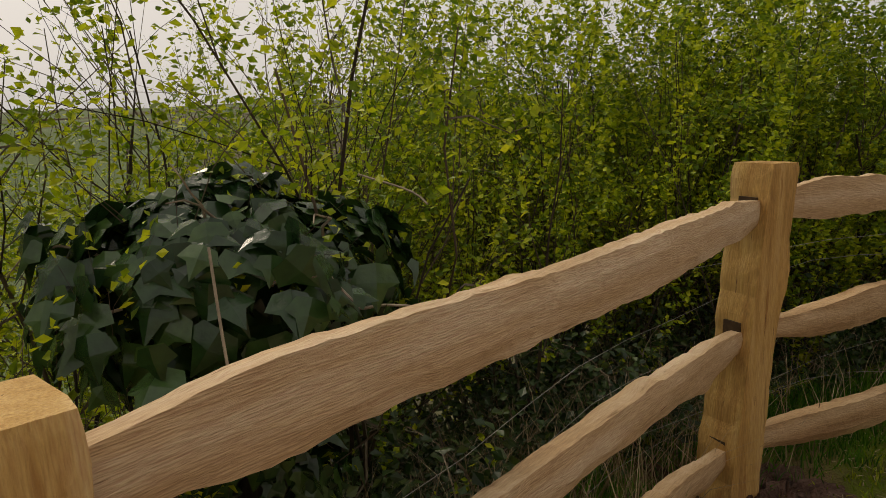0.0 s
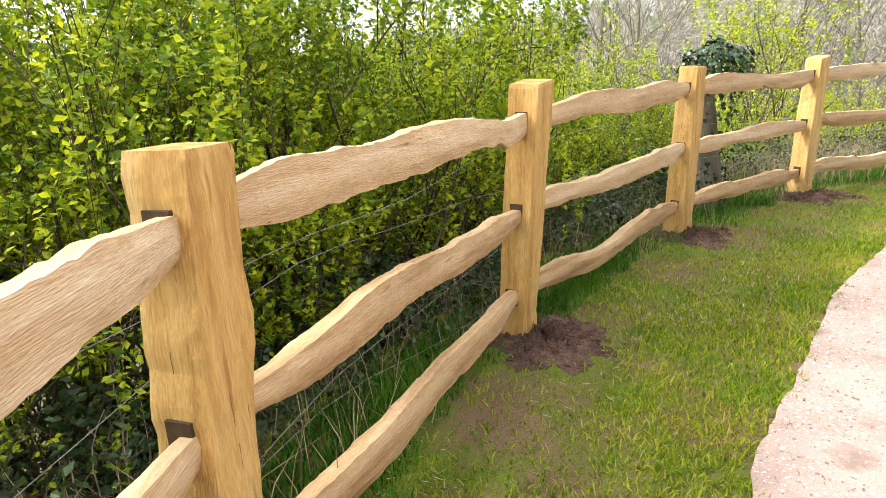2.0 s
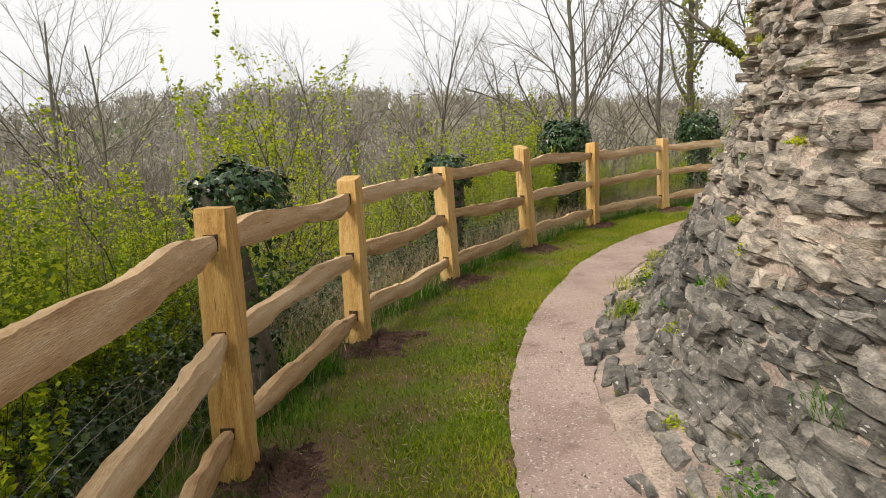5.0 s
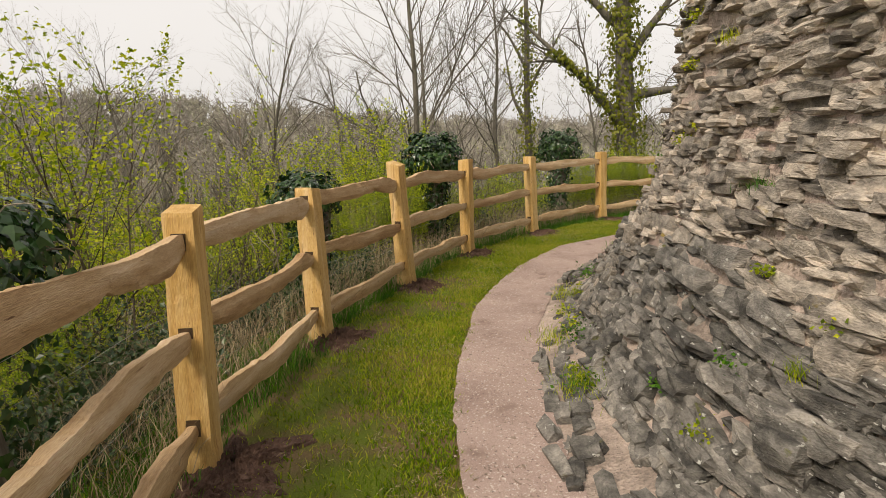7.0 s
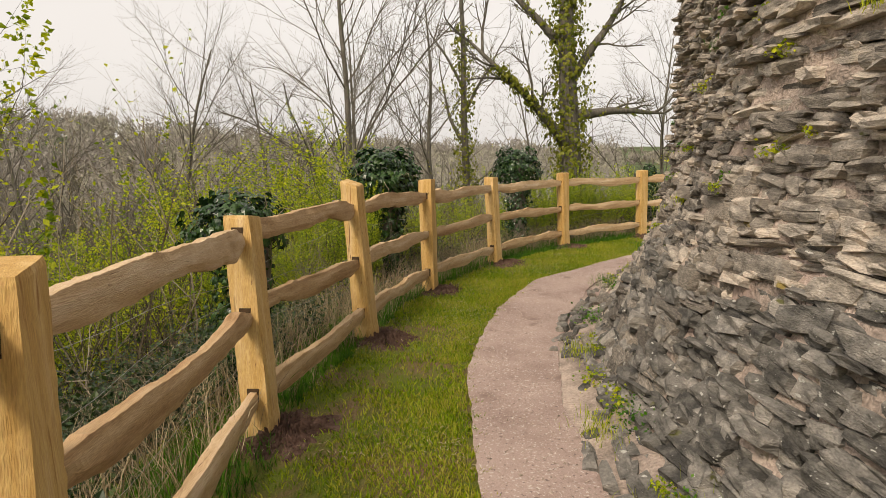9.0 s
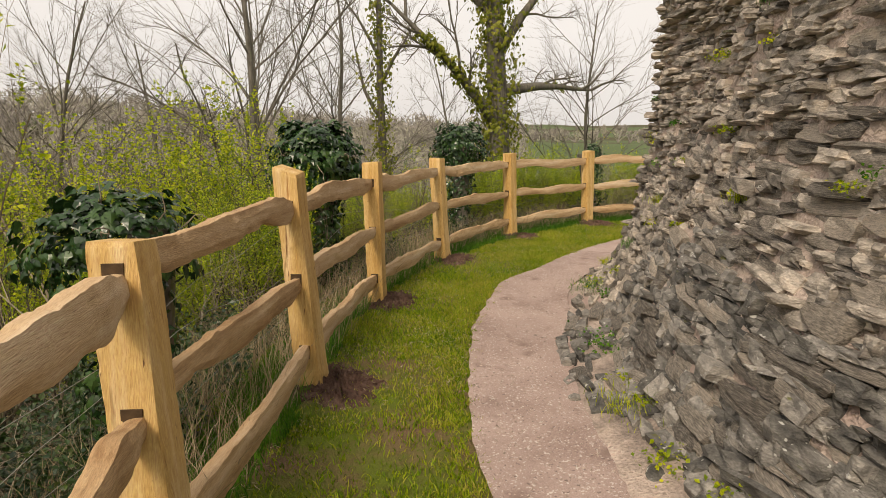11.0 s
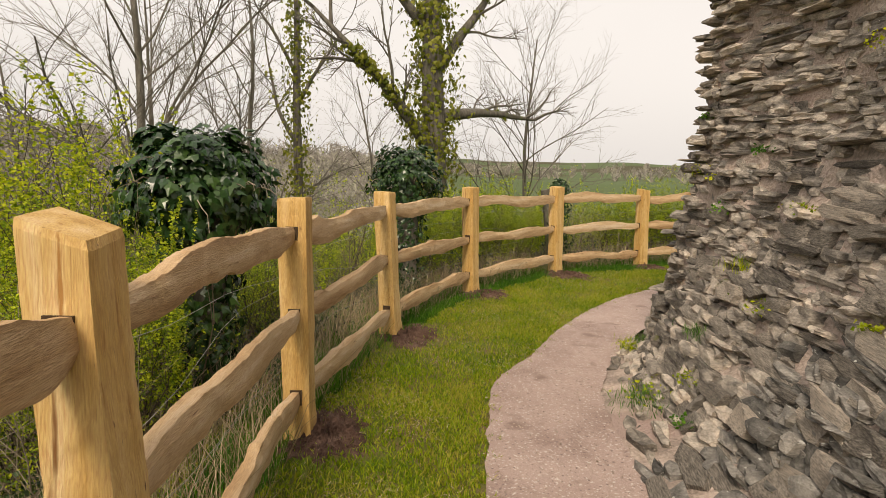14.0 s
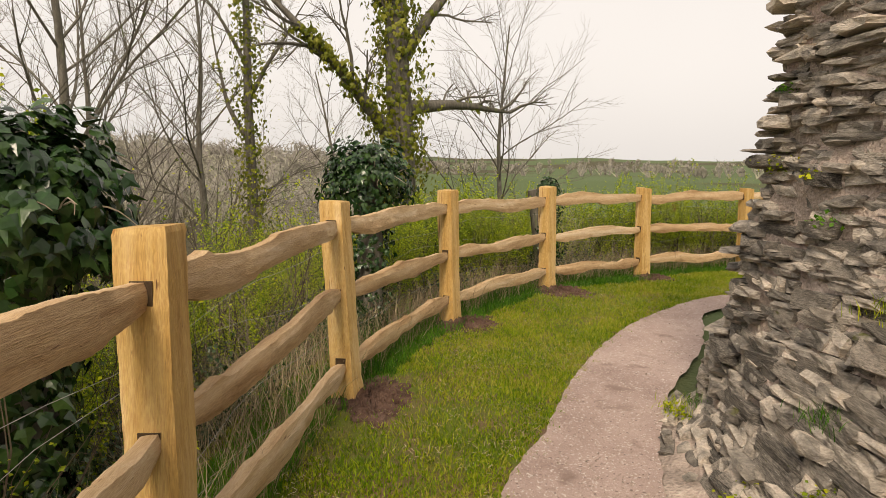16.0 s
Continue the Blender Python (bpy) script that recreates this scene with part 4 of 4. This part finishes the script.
# ---- verge: soil, grass ----
def build_verge():
    r = np.random.default_rng(91)
    for k, (x, y) in enumerate(POSTS):
        s = Soup()
        n, q = 80, 18
        a = np.arange(n) * 2 * np.pi / n
        u = np.linspace(0.05, 1, q)
        rad = (0.27 + 0.10 * r.random()) * (1 + 0.45 * fbm(np.cos(a) * 1.5 + k, np.sin(a) * 1.5, 4) + 0.35 * fbm(np.cos(a) * 5 + k, np.sin(a) * 5, 6) + 0.05 * r.normal(size=n))
        nx, ny = FD[k][1] * 0.12, -FD[k][0] * 0.12
        rad = rad * (1 + 0.03 * r.normal(size=(q, n)))
        px = x + nx + u[:, None] * rad * np.cos(a) * 1.25
        py = y + ny + u[:, None] * rad * np.sin(a) * 1.05
        pz = 0.022 * (1 - u[:, None] ** 2) + 0.012 + 0.016 * r.normal(size=(q, n)) * (1 - u[:, None] ** 2) - 0.012 * u[:, None] ** 4
        i, j = np.meshgrid(np.arange(q - 1), np.arange(n), indexing="ij")
        s.add(np.stack([px, py, pz], -1).reshape(-1, 3), np.stack([i * n + j, (i + 1) * n + j, (i + 1) * n + (j + 1) % n, i * n + (j + 1) % n], -1).reshape(-1, 4))
        tagged(part("soil_patch", s, M_SOIL), "bare reddish soil dug round a fence post", "soil", "soil patches")
    # blades over the verge
    n = 420000
    i = r.random(n) * (NL - 1.001)
    k = i.astype(int)
    f = (i - k)[:, None]
    lo = FO[k] * (1 - f) + FO[k + 1] * f
    hi = PL[k] * (1 - f) + PL[k + 1] * f
    v = r.random(n)
    edge = 1 + 0.03 * np.sin(i * 1.9) + 0.02 * np.sin(i * 5.3)
    c = lo + (hi - lo) * (v * edge)[:, None]
    dens = 0.50 + 0.75 * fbm(c[:, 0] * 1.1, c[:, 1] * 1.1, 7) + 0.35 * fbm(c[:, 0] * 4, c[:, 1] * 4, 9) + 0.55 * np.exp(-((v - 0.97) / 0.10) ** 2) + 0.7 * np.exp(-((v - 0.18) / 0.14) ** 2) + 0.25 * (c[:, 0] > 9)
    for x, y in POSTS:
        d = np.hypot(c[:, 0] - x, c[:, 1] - y)
        dens -= 1.4 * np.exp(-(d / 0.36) ** 2)
    bare = 0.9 * np.exp(-((v - 0.45) / 0.2) ** 2) * (c[:, 0] < 9)
    keep = r.random(n) < np.clip(dens - 0.5 * bare, 0.16, 1)
    c, v = c[keep], v[keep]
    c3 = np.c_[c, np.full(len(c), -0.002)]
    lush = (np.exp(-((v - 0.2) / 0.16) ** 2) + 0.5 * fbm(c[:, 0] * 0.9, c[:, 1] * 0.9, 12)) > 0.45
    s = Soup()
    m = ~lush
    blades(s, c3[m], r.uniform(0.015, 0.045, m.sum()), r.uniform(0.005, 0.009, m.sum()), r, 1.3)
    tagged(part("short_grass", s, M_GRASS), "short yellow-green trodden grass on the verge", "grass", kind="stuff")
    s = Soup()
    m = lush
    blades(s, c3[m], r.uniform(0.03, 0.10, m.sum()), r.uniform(0.004, 0.008, m.sum()), r, 0.9)
    tagged(part("lush_grass", s, M_GRASSD), "lush dark green grass under the rails", "grass", kind="stuff")
    # dry clippings lying on the turf
    s = Soup()
    m = 26000
    q = c[r.integers(0, len(c), m)] + r.normal(size=(m, 2)) * 0.05
    patch = fbm(q[:, 0] * 1.3, q[:, 1] * 1.3, 23) > 0.02
    q = q[patch]
    m = len(q)
    a = r.uniform(0, 6.28, m)
    ln, w = r.uniform(0.012, 0.04, m)[:, None], 0.0016
    dx = np.stack([np.cos(a), np.sin(a), r.normal(size=m) * 0.25], 1) * ln
    sd = np.stack([-np.sin(a), np.cos(a), 0 * a], 1) * w
    b = np.c_[q, 0.014 + r.random(m) * 0.016]
    s.add(np.stack([b - sd, b + sd, b + dx + sd, b + dx - sd], 1).reshape(-1, 3), np.arange(m)[:, None] * 4 + [0, 1, 2, 3])
    tagged(part("grass_clippings", s, M_STRAW), "dry straw clippings scattered over the turf", "dead grass", kind="stuff")
    # long grass and straw behind the posts
    s, s2 = Soup(), Soup()
    n = 26000
    t = r.uniform(1.0, 15.5, n)
    P = np.array([beside(a, b) for a, b in zip(t, r.uniform(0.05, 0.95, n))])
    z = height(P[:, 0], P[:, 1])
    keep = ~((t > 3.2) & (t < 5.7) & (r.random(n) < 0.75))
    clump = keep & (fbm(P[:, 0] * 2.4, P[:, 1] * 2.4, 15) > -0.05)
    P3 = np.c_[P, z - 0.02]
    dry = r.random(n) < np.where(t > 6, 0.6, 0.55)
    dry &= keep
    g = clump & ~dry
    blades(s, P3[g], r.uniform(0.10, 0.34, g.sum()), r.uniform(0.004, 0.007, g.sum()), r, 0.7)
    blades(s2, P3[dry], r.uniform(0.15, 0.5, dry.sum()), r.uniform(0.003, 0.006, dry.sum()), r, 0.9)
    tagged(part("long_grass", s, M_GRASSD), "long green grass tufts beyond the fence", "grass", kind="stuff")
    tagged(part("straw", s2, M_STRAW), "dry straw-coloured grass stalks beyond the fence", "dead grass", kind="stuff")


build_verge()


# ---- weeds on the wall foot ----
def build_weeds():
    r = np.random.default_rng(14)
    one, two = Soup(), Soup()
    for k in range(60):
        s = one if k % 3 else two
        low = k < 22
        q = r.uniform(LOW - 1.0, CORNER - 0.2)
        z = r.uniform(0.02, 0.10) if low else r.uniform(0.25, 2.6)
        p, n, _ = wall_point(np.array([q]), np.array([z]))
        w = r.uniform(0.05, 0.16) if low else r.uniform(0.04, 0.09)
        m = int(150 * (w / 0.1) ** 1.3)
        c = p + r.normal(size=(m, 3)) * (w, w * 0.7, w * 0.35) * 0.8 + n * 0.04
        c[:, 2] = np.maximum(c[:, 2], 0.03)
        if r.random() < 0.3:
            blades(s, c, r.uniform(0.03, 0.09, m), np.full(m, 0.004), r, 1.0)
        else:
            leaves(s, c, r.uniform(0.012, 0.032, m), r, 0.8)
    tagged(part("wall_weeds", one, M_LEAF), "small yellow-green weeds rooted in the stonework", "weeds", kind="stuff")
    tagged(part("wall_moss", two, M_GRASSD), "tufts of dark green moss and grass in the stonework", "moss", kind="stuff")
    s = Soup()
    n = 6000
    i = r.integers(0, NL, n)
    u = r.random(n)
    c = np.c_[PL[i] + (PR[i] - PL[i]) * u[:, None] + r.normal(size=(n, 2)) * 0.02, np.full(n, 0.024)]
    for k in range(n):
        w = r.uniform(0.003, 0.008) if k > 60 else r.uniform(0.010, 0.02)
        v = np.array([(1, 0, 0), (0, 1, 0.1), (-1, 0.1, 0), (0, -1, 0), (0.1, 0, 0.7)]) * w + r.normal(size=(5, 3)) * w * 0.25
        s.add(v + c[k], [[0, 1, 4], [1, 2, 4], [2, 3, 4], [3, 0, 4]])
    tagged(part("loose_gravel", s, M_MORTAR), "loose grey and pink chippings on the path", "gravel", kind="stuff")


build_weeds()


# ---- far house ----
def box(s, c, d):
    x, y, z = np.array(d) / 2
    v = np.array([(a * x, b * y, e * z) for a in (-1, 1) for b in (-1, 1) for e in (-1, 1)]) + c
    s.add(v, [[0, 1, 3, 2], [4, 6, 7, 5], [0, 4, 5, 1], [2, 3, 7, 6], [0, 2, 6, 4], [1, 5, 7, 3]])


def build_house():
    h = tagged(new("house"), "distant house with slate roof and red brick chimney", "house")
    x, y = 9.94 + 0.783 * 120, 2.93 - 0.618 * 120
    z = float(height(np.array([x]), np.array([y]))[0])
    top = 1.54 - 0.052 * 120
    h.matrix_world = pose(x, y, 0, 0, 0, 52)
    s = Soup()
    box(s, (0, 0, (z + top - 2.8) / 2), (9, 6, top - 2.8 - z))
    part("wall", s, M_BRICK, h)
    s = Soup()
    e = top - 2.8
    v = np.array([(-4.8, -3.4, e), (4.8, -3.4, e), (4.8, 0, e + 2.1), (-4.8, 0, e + 2.1), (-4.8, 3.4, e), (4.8, 3.4, e)])
    s.add(v, [[0, 1, 2, 3], [3, 2, 5, 4], [0, 4, 5, 1]])
    s.add(v, [[0, 3, 4], [1, 5, 2]])
    part("roof", s, M_ROOF, h)
    s = Soup()
    box(s, (-1.5, 0, e + 2.2), (1.2, 0.8, 1.9))
    box(s, (-1.5, 0, e + 3.2), (1.35, 0.95, 0.18))
    part("chimney", s, M_BRICK, h)
    for k in (-0.3, 0.3):
        s = Soup()
        tube(s, [(-1.5 + k, 0, e + 3.25), (-1.5 + k, 0, e + 3.7)], [0.14, 0.12], 8, True)
        part("chimney_pot", s, M_BRICK, h)


build_house()

# ---- hanging sticks by the ivy ----
hanging_stick([(-0.997, -0.66, 1.303), (-0.958, -0.7, 1.186), (-0.917, -0.74, 1.081)], "dead_stick", "pale dead stick hanging from the ivy over the rail")
hanging_stick([(-0.952, -0.42, 1.253), (-0.894, -0.44, 1.198), (-0.837, -0.46, 1.157)], "dead_stick", "pale dead stick poking out of the ivy")
hanging_stick([(-0.975, -0.13, 1.369), (-0.819, -0.194, 1.339), (-0.757, -0.236, 1.311)], "dead_stick", "pale dead stick poking out of the ivy")


# ---- single stones of the wall, the ones passed nearest ----
def build_stones():
    shared = {}
    for v, m, c in STONES:
        k = id(v)
        if k not in shared:
            s = Soup()
            s.add(v, STONE_QUADS)
            shared[k] = s.mesh("stone", M_STONE1)
        ob = new("stone", shared[k])
        ob.parent = WALL_OB
        mt = Matrix.Identity(4)
        for r in range(3):
            for q in range(3):
                mt[r][q] = float(m[q][r])
            mt[r][3] = float(c[r])
        ob.matrix_local = mt


build_stones()
